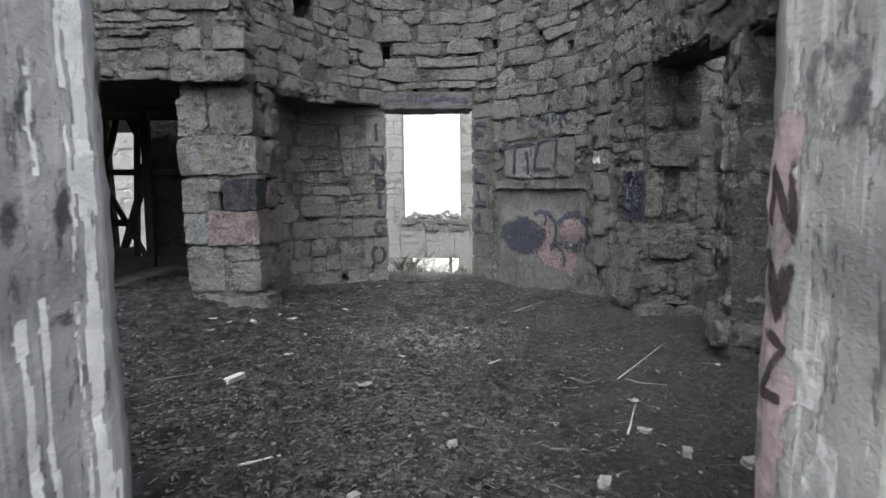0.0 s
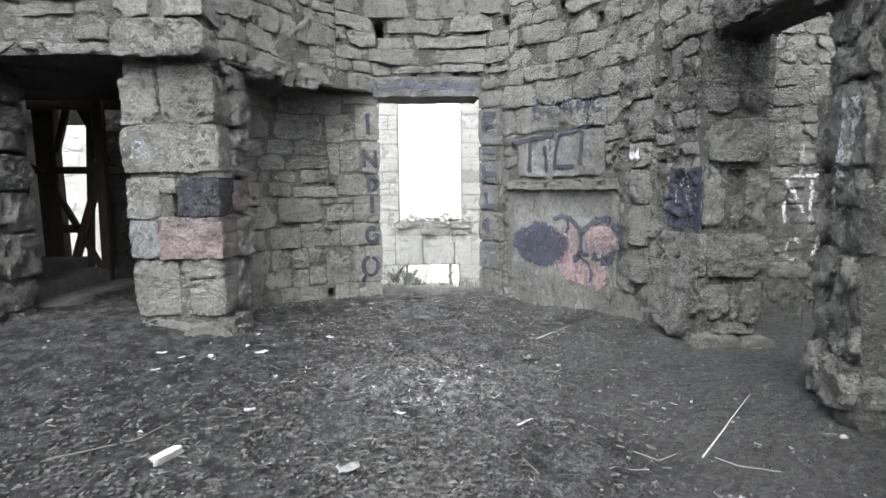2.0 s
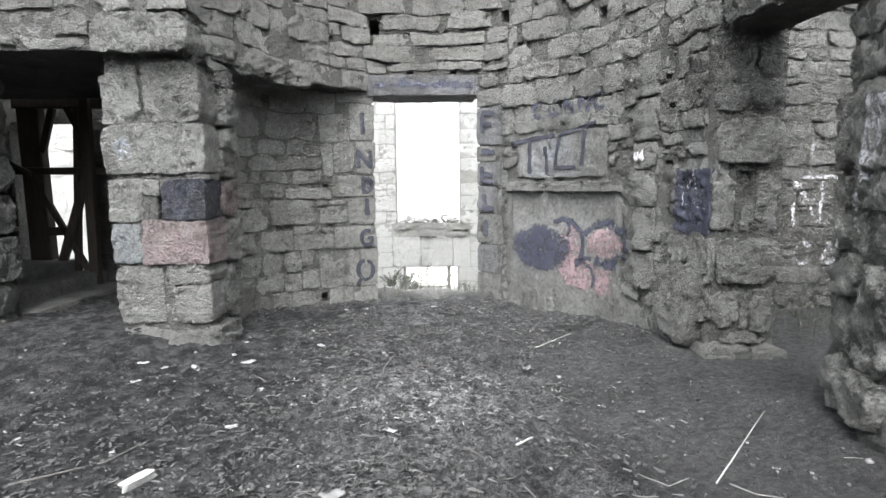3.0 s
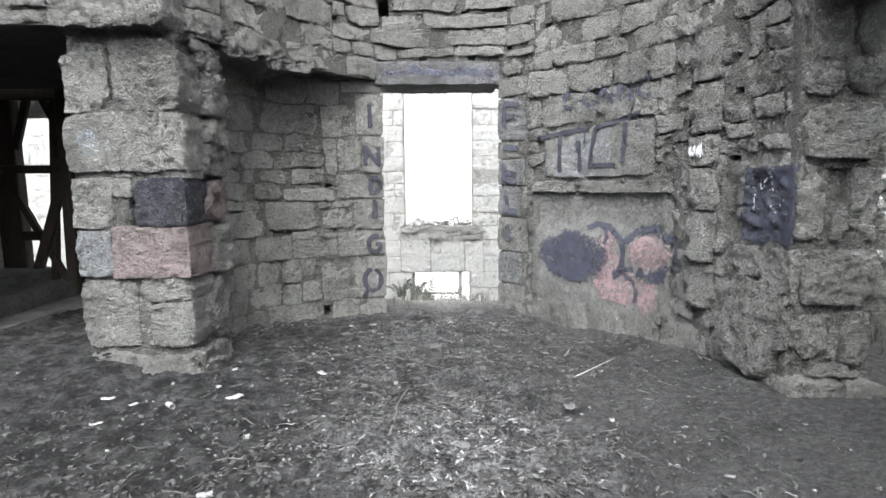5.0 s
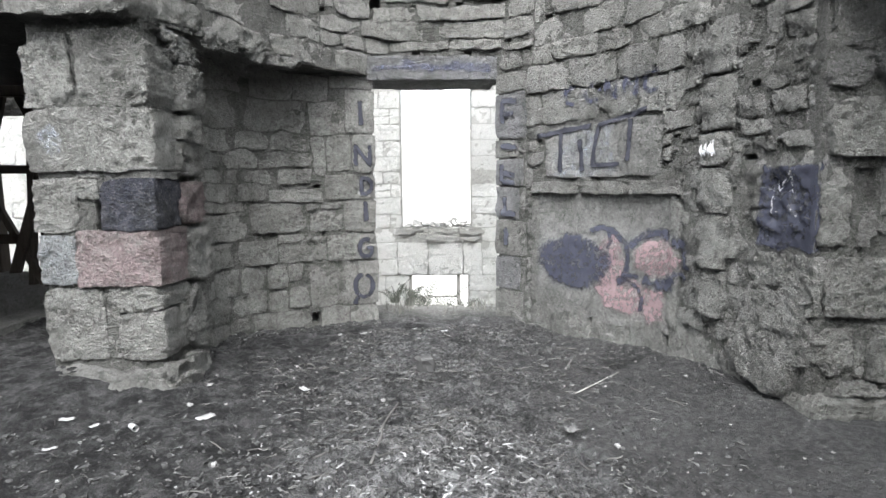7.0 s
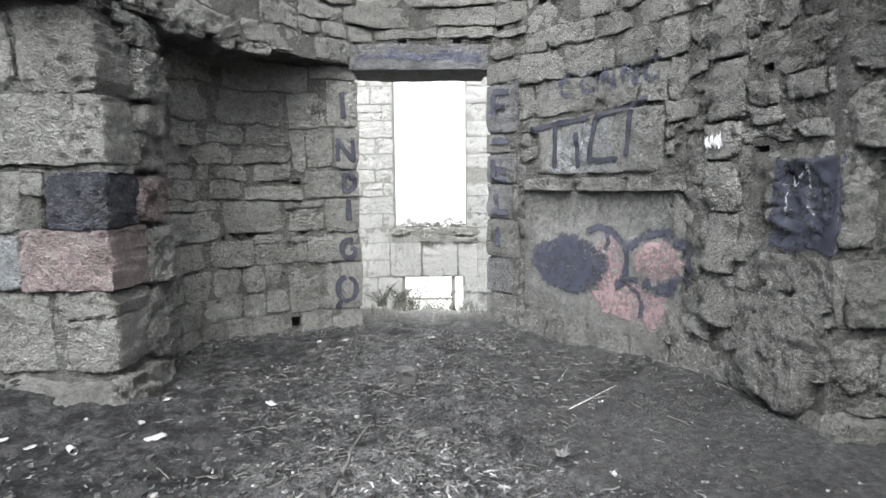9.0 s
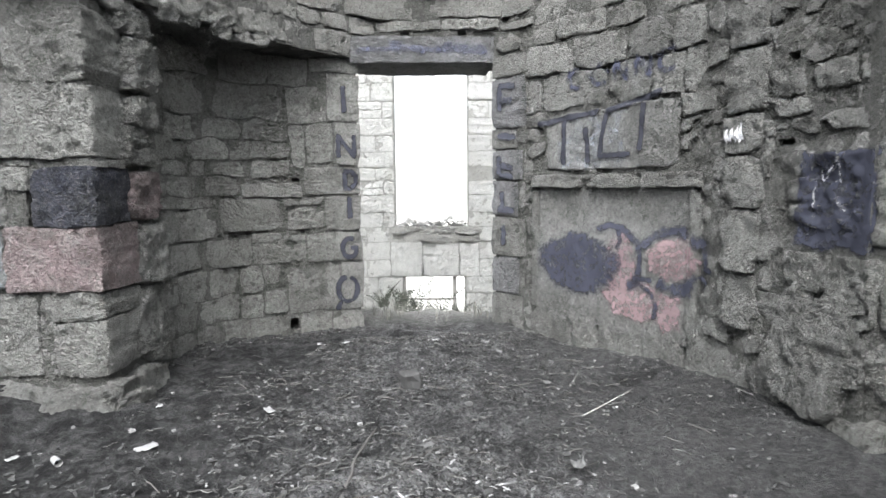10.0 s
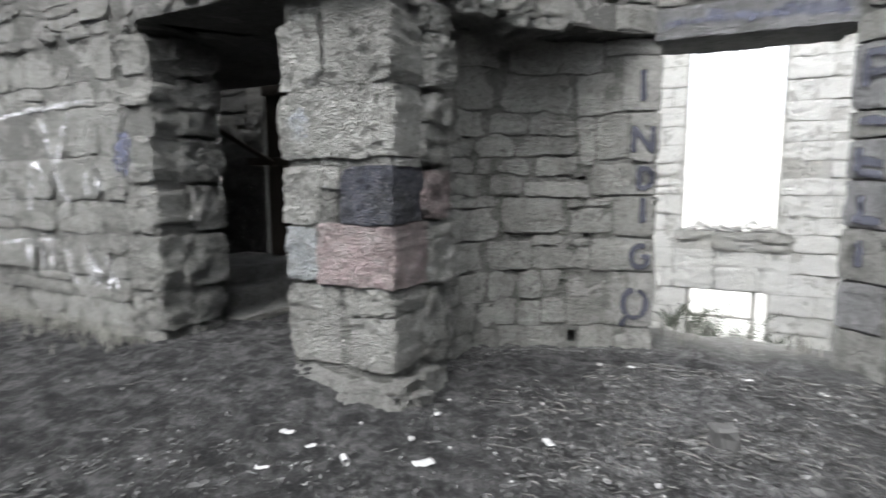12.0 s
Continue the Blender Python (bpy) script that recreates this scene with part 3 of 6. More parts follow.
courses(niche, niche_line, (
    (2.47, 2.75, 0.0, 0.55, 1.3, 1.75, 2.14), (2.12, 2.47, 0.0, 0.3, 0.7, 1.2, 1.92, 2.3), (1.92, 2.12, 0.0, 0.25, 0.65, 1.1, 1.48, 1.92), (1.73, 1.92, 0.0, 0.2, 0.45, 0.8, 0.95, 1.38, 1.92),
    (1.58, 1.73, 0.0, 0.3, 0.6, 0.95, 1.2, 1.55, 1.92), (1.66, 2.12, 1.92, 2.08), (1.39, 1.58, 0.0, 0.35, 0.65, 1.1, 1.44, 2.06), (1.28, 1.39, 0.0, 0.4, 0.8, 1.24), (1.29, 1.39, 1.84, 2.0, 2.26),
    (1.0, 1.28, 0.0, 0.3, 0.55, 0.8, 1.24), (1.0, 1.38, 1.24, 1.84), (1.05, 1.29, 1.84, 2.26)), ASHLAR, 11, amp=0.013, gap=0.007, holes=NICHE_HOLES)
courses(niche, niche_line, (
    (0.72, 1.0, 0.0, 0.3, 0.6, 1.1, 1.54, 2.06), (0.94, 1.05, 1.54, 1.84, 2.06), (0.45, 0.72, 0.0, 0.35, 0.75, 1.1, 1.4, 1.63), (0.2, 0.45, 0.0, 0.4, 0.65, 1.0, 1.4, 1.63),
    (0.5, 0.72, 1.63, 1.87), (0.22, 0.5, 1.63, 1.87), (0.2, 0.71, 1.87, 2.4), (-0.3, 0.2, 0.0, 0.3, 0.6, 0.95, 1.2, 1.88, 1.97, 2.3)), ASHLAR, 12, amp=0.013, gap=0.007, holes=NICHE_HOLES)
# the blocks of the window's jamb, which carry the letters
for k, (z0, z1, back) in enumerate(((-0.3, 0.2, 0.34), (0.2, 0.71, 0.24), (0.71, 1.02, 0.58), (1.02, 1.39, 0.38), (1.39, 1.68, 0.58), (1.68, 2.12, 0.27), (2.12, 2.6, 0.34), (2.6, 2.75, 0.5))):
    lay(niche, niche_line, NL - back, NL, z0, z1, 0.6, ASHLAR, 0.006, 0.01, k % 4, gap=0.012)
lay(niche, niche_line, NL - 0.56, NL - 0.27, 1.7, 2.12, 0.16, ASHLAR, 0.0, 0.012, 1)

right_line = Line((0.47, 8.92), (0.66, 8.74), (1.05, 8.33), (1.38, 7.93), (1.65, 7.55), (1.85, 7.2), (1.95, 6.85), (2.1, 6.45), (2.2, 6.0))
RL = right_line.length
right = masonry("wall_apse_right", "curved wall of rough grey limestone with graffiti", right_line, -0.3, 2.75, 0.55,
                taken=[(0, 0.42, -0.3, 2.75), (0.52, 2.2, -0.3, 1.58), (0.66, 2.0, 1.6, 2.13), (0.42, 2.2, 2.15, 2.75), (2.4, 2.72, 0.5, 2.75), (2.9, RL, 0.2, 1.08)], ends=(True, False),
                heights=(0.12, 0.3), lengths=(0.12, 0.36), material=RUBBLE, amp=0.028, proud=0.012, gap=0.005, seed=23, missing=0.03, slivers=0.25, setback=0.014, mortar_relief=0.022,
                pockets=[(2.8, 2.92, 1.7, 1.74), (2.84, 2.92, 2.2, 2.25), (2.05, 2.13, 2.46, 2.54), (2.36, 2.4, 2.5, 2.75), (2.5, 2.56, 0.35, 0.45), (0.5, 0.58, 2.24, 2.28), (2.6, 2.7, 0.98, 1.04)])
courses(right, right_line, ((2.47, 2.75, 0.42, 0.95, 1.5, 1.9, 2.2), (2.15, 2.47, 0.42, 0.6, 1.32, 1.72, 2.03, 2.2)), RUBBLE, 24, amp=0.022, proud=0.01, gap=0.003)
for z0, z1, wide, m in ((-0.3, 0.37, 0.4, RUBBLE), (0.37, 0.76, 0.34, INKY), (0.76, 1.16, 0.42, RUBBLE), (1.16, 1.52, 0.32, INKY), (1.52, 1.84, 0.38, INKY), (1.84, 2.04, 0.3, RUBBLE), (2.04, 2.54, 0.42, INKY), (2.54, 2.75, 0.42, RUBBLE)):
    lay(right, right_line, 0.0, wide, z0, z1, 0.54, m, 0.0, 0.009, round(z0 * 10) % 4, gap=0.006)
    if wide < 0.4:
        lay(right, right_line, wide, 0.42, z0, z1, 0.16, RUBBLE, -0.01, 0.016, 1)
# smooth slab, moulded panel with a header, upright pilaster stones, boulders at the foot
lay(right, right_line, 0.66, 1.17, 1.6, 2.13, 0.16, PLASTER, 0.0, 0.012, 1)
lay(right, right_line, 1.17, 2.0, 1.6, 2.13, 0.16, PLASTER, 0.004, 0.012, 2)
for a, c in ((0.5, 1.08), (1.08, 1.66), (1.66, 2.22)):
    lay(right, right_line, a, c, 1.44, 1.58, 0.2, RUBBLE, 0.035, 0.014, round(a * 10) % 4)
lay(right, right_line, 0.5, 0.6, 0.28, 1.44, 0.16, RUBBLE, 0.005, 0.01, 1)
lay(right, right_line, 2.1, 2.22, 0.28, 1.44, 0.16, RUBBLE, 0.01, 0.014, 3)
pv, pf, cols, rows = [], [], 110, 90
for j in range(rows + 1):
    for i in range(cols + 1):
        u, z = 0.58 + 1.54 * i / cols, -0.05 + 1.51 * j / rows
        q = right_line.at(u) + right_line.inward(u) * (-0.03 + 0.03 * (1 - smooth(0.95, 1.15, z + 0.1 * noise.noise(Vector((u * 2, 0, 9))))) + 0.014 * noise.noise(Vector((u * 4, z * 4, 5))) + 0.006 * noise.noise(Vector((u * 15, z * 15, 2))))
        pv.append((q.x, q.y, z))
for j in range(rows):
    for i in range(cols):
        u, z = 0.58 + 1.54 * i / cols, -0.05 + 1.51 * (j + 1) / rows
        if z < 0.15 + 0.05 * u + 0.07 * noise.noise(Vector((u * 5, 0, 4))) + 0.03 * noise.noise(Vector((u * 19, z * 9, 1))):
            continue
        a = j * (cols + 1) + i
        pf.append((a, a + 1, a + cols + 2, a + cols + 1))
foot = random.Random(3)
u = 0.5
while u < 2.3:
    w = foot.uniform(0.2, 0.5)
    top = foot.uniform(0.2, 0.36) + 0.05 * u
    lay(right, right_line, u, u + w, -0.15, top, 0.16, RUBBLE, -0.012 + foot.uniform(0, 0.02), 0.03, foot.randrange(4), (0, foot.uniform(-6, 6), 0), 0.003, 0.9)
    u += w
panel = link_mesh("plaster_panel", pv, pf, PLASTER, right)
panel["label"] = "recessed panel of thin grey render"
SHELL.append(panel)
for z0, z1 in ((0.5, 0.88), (0.88, 1.3), (1.3, 1.66), (1.66, 1.92), (1.92, 2.34), (2.34, 2.75)):
    lay(right, right_line, 2.4, 2.72, z0, z1, 0.2, RUBBLE, 0.02, 0.028, round(z0 * 10) % 4, gap=0.004)
lay(right, right_line, 2.86, 3.4, 0.14, 0.82, 0.4, RUBBLE, 0.09, 0.022, 2, (-6, 12, -6), cell=0.014)
lay(right, right_line, 3.36, RL, 0.34, 0.68, 0.3, RUBBLE, 0.05, 0.03, 1, cell=0.014)
lay(right, right_line, 3.2, RL, 0.68, 1.08, 0.3, RUBBLE, 0.05, 0.02, 3, cell=0.014)
lay(right, right_line, 2.9, 3.2, 0.82, 1.08, 0.2, RUBBLE, 0.02, 0.03, 0, cell=0.014)

top_line = Line((-2.25, 6.75), (-1.95, 7.5), (-1.55, 8.15), (-1.2, 8.6), (-0.87, 8.9), (0.47, 8.92), (0.66, 8.76), (1.05, 8.36), (1.38, 7.96), (1.65, 7.58), (1.85, 7.22),
                (1.95, 6.87), (2.1, 6.47), (2.2, 6.0))
UPPER_HOLES = [(2.55, 2.67, 3.46, 3.66), (4.3, 4.43, 3.54, 3.68), (3.0, 3.07, 3.46, 3.5), (3.5, 3.58, 3.49, 3.53), (4.03, 4.12, 3.07, 3.12),
               (4.55, 4.65, 3.2, 3.26), (5.75, 5.85, 3.24, 3.38), (3.01, 3.1, 2.97, 3.02), (3.58, 3.67, 2.97, 3.02), (0.9, 1.25, 3.75, 4.05), (5.2, 5.3, 3.55, 3.62), (1.9, 2.0, 3.3, 3.36)]
upper = masonry("wall_apse_upper", "upper curved wall of weathered limestone courses", top_line, 2.75, 5.0, 0.65, taken=[(2.5, 3.96, 2.75, 2.98), (1.9, 4.42, 2.98, 3.98)],
                heights=(0.18, 0.34), lengths=(0.22, 0.72), material=ASHLAR, amp=0.018, proud=0.012, gap=0.005, seed=37, missing=0.02, setback=0.013, mortar_relief=0.012, under=0.6, near=240,
                pockets=UPPER_HOLES)
courses(upper, top_line, ((2.98, 3.13, 1.9, 2.2, 2.46, 2.76, 3.4, 4.03, 4.42), (3.13, 3.33, 1.9, 2.42, 3.3, 4.06, 4.42), (3.33, 3.52, 1.9, 2.08, 2.58, 3.05, 4.1, 4.42),
                          (3.52, 3.72, 1.9, 2.53, 2.72, 3.45, 4.25, 4.42), (3.72, 3.98, 1.9, 2.3, 3.1, 3.75, 4.42)), ASHLAR, 38, amp=0.013, proud=0.008, gap=0.004, bend=0.8, holes=UPPER_HOLES)
ragged = random.Random(8)
u = 0.1
while u < 1.7:
    w = ragged.uniform(0.14, 0.34)
    z0 = 2.75 - ragged.uniform(0.0, 0.13)
    lay(upper, top_line, u, u + w, z0, z0 + ragged.uniform(0.16, 0.24), 0.45, RUBBLE, ragged.uniform(-0.05, 0.03), 0.04, ragged.randrange(4), (ragged.uniform(-5, 5), ragged.uniform(-6, 6), ragged.uniform(-8, 8)))
    u += w * 0.9
lay(upper, top_line, 2.5, 3.95, 2.69, 2.97, 0.64, INKY, 0.01, 0.008, 1)

# ---- left wall, doorway and pier ----
left_line = Line((-10.0, 6.8), (-4.6, 6.8))
left = masonry("wall_left", "long wall of pale weathered limestone", left_line, -0.2, 2.75, 0.68, heights=(0.2, 0.44), lengths=(0.25, 0.75), material=PIER, amp=0.016,
               seed=41, ends=(False, True), taken=[(4.95, 5.4, -0.2, 2.75)], setback=0.01, gap=0.004, mortar_relief=0.012, bend=0.5)
reveal_line = Line((-4.62, 6.98), (-4.62, 7.48))
for z0, z1, wide, out in ((-0.2, 0.22, 0.4, 0.03), (0.22, 0.56, 0.3, 0.0), (0.56, 1.06, 0.36, 0.0), (1.06, 1.5, 0.28, 0.01), (1.5, 1.9, 0.34, 0.03), (1.9, 2.14, 0.4, -0.04), (2.14, 2.4, 0.45, 0.0), (2.4, 2.75, 0.4, 0.0)):
    lay(left, left_line, 5.4 - wide, 5.4, z0, z1, 0.3, PIER, out, 0.03, round(z0 * 10) % 4)
    lay(left, left_line, 5.02, 5.4 - 0.05 * (round(z0 * 10) % 3), z0, z1, 0.4, RUBBLE, -0.28 + 0.03 * (round(z1 * 100) % 3), 0.065, round(z1 * 10) % 4)
    lay(left, reveal_line, 0.0 + 0.05 * (round(z0 * 10) % 3), 0.5, z0, z1, 0.2, RUBBLE, 0.03 + 0.03 * (round(z1 * 10) % 2), 0.045, round(z1 * 10) % 4, (0, 0, (-4, 5, 3)[round(z0 * 10) % 3]), 0.03)
    if wide < 0.45:
        lay(left, left_line, 4.95, 5.4 - wide, z0, z1, 0.16, PIER, 0.0, 0.016, 1)
left_top_line = Line((-10.0, 6.79), (-4.78, 6.79), (-4.5, 6.57), (-2.2, 6.55))
LT = left_top_line.length - 7.8
left_top = masonry("wall_left_upper", "upper wall of flat limestone rubble courses", left_top_line, 2.75, 5.0, 0.95, heights=(0.11, 0.26), lengths=(0.25, 0.75), material=RUBBLE, amp=0.024,
                   proud=0.025, setback=0.014, mortar_relief=0.014, seed=43, under=0.9, taken=[(6.9 + LT, 7.8 + LT, 2.75, 3.32)], ends=(False, True))
lay(left_top, left_top_line, LT + 6.92, LT + 7.8, 2.7, 3.06, 0.8, PIER, 0.06, 0.035, 1)
lay(left_top, left_top_line, LT + 6.95, LT + 7.3, 3.06, 3.34, 0.5, PIER, 0.0, 0.03, 2)
lay(left_top, left_top_line, LT + 7.3, LT + 7.42, 3.06, 3.34, 0.3, RUBBLE, -0.05, 0.03, 2)
lay(left_top, left_top_line, LT + 7.42, LT + 7.8, 3.06, 3.34, 0.5, PIER, 0.03, 0.035, 3)

pier_line = Line((-3.09, 6.64), (-2.2, 6.64))
pier = core("wall_pier", Line((-3.05, 6.66), (-2.24, 6.66)), 0.0, 2.76, 0.72, [], MORTAR, "pier of large squared limestone blocks, some painted", 0.0, 0.04, uneven=0.014, pockets=[(0.39, 0.47, 1.24, 1.5)])
flank = Line((-2.2, 6.64), (-2.2, 7.4))
# front blocks: from, to, foot, top, depth, colour, proud
for k, (a, c, z0, z1, d, m, o) in enumerate((
        (0.02, 0.46, 0.27, 0.81, 0.7, PIER, 0.0), (0.46, 0.56, 0.27, 0.66, 0.3, RUBBLE, -0.02), (0.56, 0.89, 0.26, 0.63, 0.42, PIER, 0.01), (0.48, 0.89, 0.63, 0.82, 0.45, PIER, 0.0),
        (0.0, 0.28, 0.83, 1.21, 0.7, SKYBLUE, 0.0), (0.28, 0.9, 0.82, 1.24, 0.45, ROSE, 0.015), (0.0, 0.31, 1.22, 1.62, 0.7, PIER, 0.0), (0.31, 0.43, 1.25, 1.46, 0.3, PIER, -0.03),
        (0.31, 0.46, 1.46, 1.61, 0.3, PIER, -0.01), (0.48, 0.89, 1.24, 1.62, 0.4, NAVY, 0.01), (0.3, 0.9, 1.61, 1.67, 0.3, RUBBLE, -0.03), (-0.03, 0.7, 1.66, 2.12, 0.72, PIER, 0.01), (0.7, 0.9, 1.67, 2.11, 0.35, PIER, 0.0),
        (0.0, 0.34, 2.12, 2.64, 0.7, PIER, 0.0), (0.37, 0.88, 2.12, 2.66, 0.4, PIER, 0.0), (0.34, 0.9, 2.64, 2.75, 0.5, RUBBLE, -0.06))):
    lay(pier, pier_line, a, c, z0, z1, d, m, o, 0.024 if z0 > 2.1 else 0.014, k % 4, gap=-0.004, cell=0.012)
for k, (a, c, z0, z1, m, o) in enumerate((
        (0.38, 0.74, 0.2, 0.78, RUBBLE, 0.02), (0.42, 0.74, 0.8, 1.22, RUBBLE, 0.05), (0.38, 0.72, 1.24, 1.6, ROSE, 0.03), (0.3, 0.74, 1.62, 1.9, RUBBLE, 0.04), (0.34, 0.74, 1.9, 2.12, RUBBLE, 0.07),
        (0.38, 0.74, 2.14, 2.5, RUBBLE, 0.08), (0.3, 0.74, 2.5, 2.74, RUBBLE, 0.04))):
    lay(pier, flank, a, c, z0, z1, 0.2, m, o, 0.034, k % 4, gap=0.002, cell=0.012)
plinth_line = Line((-3.25, 6.4), (-1.98, 6.4))
for k, (a, c, z1, y) in enumerate(((0.22, 0.46, 0.13, 0.14), (0.46, 0.68, 0.16, 0.08), (0.68, 0.96, 0.19, 0.06), (0.96, 1.14, 0.17, 0.13))):
    ob = put_stone(pier, (-3.25 + (a + c) / 2, 6.4 + y, (z1 - 0.15) / 2), (1, 0.05), c - a, 0.85, z1 + 0.15, RUBBLE, 0.035, k)
    ob.name = "plinth"
put_stone(pier, (-2.06, 6.68, 0.02), (0.35, 1), 0.34, 0.25, 0.24, RUBBLE, 0.03, 1).name = "plinth"
slab_v, slab_f = stone_shape(0.9, 0.2, 0.7, 0.03, 5)
ob = link_mesh("plinth", slab_v, slab_f, RUBBLE, pier)
ob.matrix_world = Matrix.Translation((-2.56, 6.84, 0.2)) @ pose(0, 0, 0, -90, 0, 0)
SHELL.append(ob)

# ---- right: far jamb, near pier, side chamber ----
far_line = Line((2.17, 5.99), (2.74, 5.97))
far = core("wall_right_far", far_line, -0.1, 2.76, 0.9, [], MORTAR, "squared limestone jamb beside the side opening", 0.03, 0.04, uneven=0.02, pockets=[(0.21, 0.35, 1.4, 1.62)])
# top blocks carry the lintel's shade in their dark stone
for k, (a, c, z0, z1, m, o) in enumerate((
        (-0.1, 0.3, -0.1, 0.2, ASHLAR, 0.14), (0.3, 0.62, -0.1, 0.2, ASHLAR, 0.16), (0.0, 0.26, 0.3, 0.64, ASHLAR, 0.0), (0.27, 0.36, 0.3, 0.62, ASHLAR, -0.02), (0.36, 0.54, 0.28, 0.66, PIER, 0.02), (0.1, 0.5, 0.19, 0.29, RUBBLE, 0.03),
        (0.04, 0.56, 0.68, 1.08, ASHLAR, 0.02), (-0.04, 0.05, 0.68, 1.08, ASHLAR, 0.0), (0.0, 0.2, 1.12, 1.64, ASHLAR, 0.0), (0.36, 0.55, 1.12, 1.64, PIER, 0.0), (0.24, 0.36, 1.12, 1.38, PIER, 0.0),
        (0.02, 0.58, 1.67, 2.05, ASHLAR, 0.03), (0.0, 0.28, 2.08, 2.32, SHADED, 0.0), (0.28, 0.56, 2.08, 2.32, SHADED, 0.01), (0.0, 0.32, 2.33, 2.74, SHADED, -0.02), (0.32, 0.5, 2.33, 2.74, SHADED, 0.0))):
    lay(far, far_line, a, c, z0, z1, 0.7, m, o, 0.024, k % 4, cell=0.014)
near_line = Line((2.4, 4.86), (2.3, 4.62), (2.2, 4.35), (2.15, 4.12))
return_line = Line((2.15, 4.11), (2.46, 4.09))
NR = near_line.length
near_pier = core("wall_right_near", near_line, 0.25, 2.6, 0.5, [], MORTAR, "dark limestone pier with a white paint smear", 0.02, 0.04, uneven=0.03)
courses(near_pier, near_line, ((0.5, 0.86, 0.0, 0.36, NR), (0.86, 1.12, 0.0, 0.5, NR), (1.12, 1.36, 0.0, 0.28, 0.52, NR), (1.36, 1.58, 0.0, 0.2, 0.46, NR), (1.58, 2.06, 0.0, 0.16, NR),
                               (2.06, 2.3, 0.0, 0.44, NR), (2.3, 2.56, 0.0, NR)), ASHLAR, 51, depth=0.4, amp=0.034, proud=0.025)
# return face in darker stone, which stands for its shade
courses(near_pier, return_line, ((0.1, 0.6, 0.0, 0.3), (0.6, 1.1, 0.0, 0.3), (1.1, 1.5, 0.0, 0.3), (1.5, 2.1, 0.0, 0.3), (2.1, 2.56, 0.0, 0.3)), SHADED, 52, amp=0.02)
# foot of the pier, undercut, on broken blocks
for k, (a, c, z0, z1, o) in enumerate(((0.0, 0.22, -0.05, 0.34, -0.1), (0.16, 0.44, 0.2, 0.52, 0.06), (0.44, NR, 0.22, 0.52, 0.05), (0.24, 0.46, -0.05, 0.2, -0.12), (0.5, NR, -0.05, 0.22, -0.16))):
    lay(near_pier, near_line, a, c, z0, z1, 0.4, ASHLAR, o, 0.045, k % 4, ((-6, 8, 5), (3, -9, 4), (-4, 5, -6), (0, 6, 8), (4, -5, 3))[k])
masonry("wall_right_infill", "rubble wall filling an old opening", Line((2.42, 4.08), (2.44, 3.0), (2.5, 1.5)), -0.1, 2.36, 0.4, heights=(0.09, 0.24), lengths=(0.16, 0.42), material=RUBBLE, amp=0.034, proud=0.02, gap=0.012, seed=53, setback=0.015, mortar_relief=0.035)
masonry("wall_recess_side", "plain limestone wall closing the side chamber", Line((4.6, 7.7), (4.6, 1.4)), -0.1, 2.76, 0.4, heights=(0.3, 0.46), lengths=(0.4, 0.7), material=RUBBLE, seed=54)
masonry("wall_right_upper", "weathered limestone lintel courses over the side opening", Line((2.2, 6.0), (2.3, 4.86)), 2.73, 3.4, 0.5, heights=(0.3, 0.42), lengths=(0.5, 0.9), material=RUBBLE, amp=0.035, seed=71, under=0.5, setback=0.04)
masonry("wall_right_lintel", "weathered limestone lintel over a filled opening", Line((2.3, 4.85), (2.18, 4.3), (2.16, 3.5), (2.25, 1.5)), 2.56, 3.4, 0.5, heights=(0.3, 0.42), lengths=(0.5, 0.9), material=RUBBLE, amp=0.035, seed=72, under=0.5, setback=0.04)
masonry("wall_side_room", "rubble wall of the side chamber with white graffiti", Line((2.78, 7.7), (7.0, 7.7)), -0.2, 4.2, 0.5, heights=(0.1, 0.22), lengths=(0.18, 0.45), material=RUBBLE, amp=0.018, seed=57, gap=0.012, setback=0.012, mortar_relief=0.02)

# ---- entrance ----
def jamb(name, label, line, thick, z1, material):
    """Plastered reveal with an uneven, chipped arris."""
    us = [line.length * i / 14 for i in range(15)]
    zs = [-0.3 + (z1 + 0.3) * i / 60 for i in range(61)]
    v, f = [], []
    cols = [(-thick, 0.0)] + [(0.0, u) for u in us] + [(-thick, line.length)]
    for z in zs:
        for k, (o, u) in enumerate(cols):
            p = line.at(u) + line.inward(u) * o
            if o == 0.0:
                e = 0.012 * noise.noise(Vector((p.x * 3, p.y * 5, z * 2.5))) + 0.006 * noise.noise(Vector((p.x, p.y * 17, z * 15)))
                if k in (1, len(us)):
                    e -= 0.014 + 0.018 * abs(noise.noise(Vector((0, u, z * 9))))
                p = p + line.inward(u) * e
            v.append((p.x, p.y, z))
    w = len(cols)
    for j in range(len(zs) - 1):
        f += [(j * w + i, j * w + i + 1, (j + 1) * w + i + 1, (j + 1) * w + i) for i in range(w - 1)]
    f.append([(len(zs) - 1) * w + i for i in range(w)])
    ob = link_mesh(name, v, f, material)
    SHELL.append(ob)
    return tagged(ob, label, "wall", kind="structure")


entry_left = Line((-0.83, 0.5), (-0.83, 1.42))
entry_right = Line((0.84, 1.46), (0.84, 0.5))
jamb("wall_entry_left", "entrance jamb with flaking white limewash", entry_left, 9.0, 2.15, WHITEWASH)
jamb("wall_entry_right", "entrance jamb with grey limewash and graffiti", entry_right, 9.0, 2.15, GREYWASH)

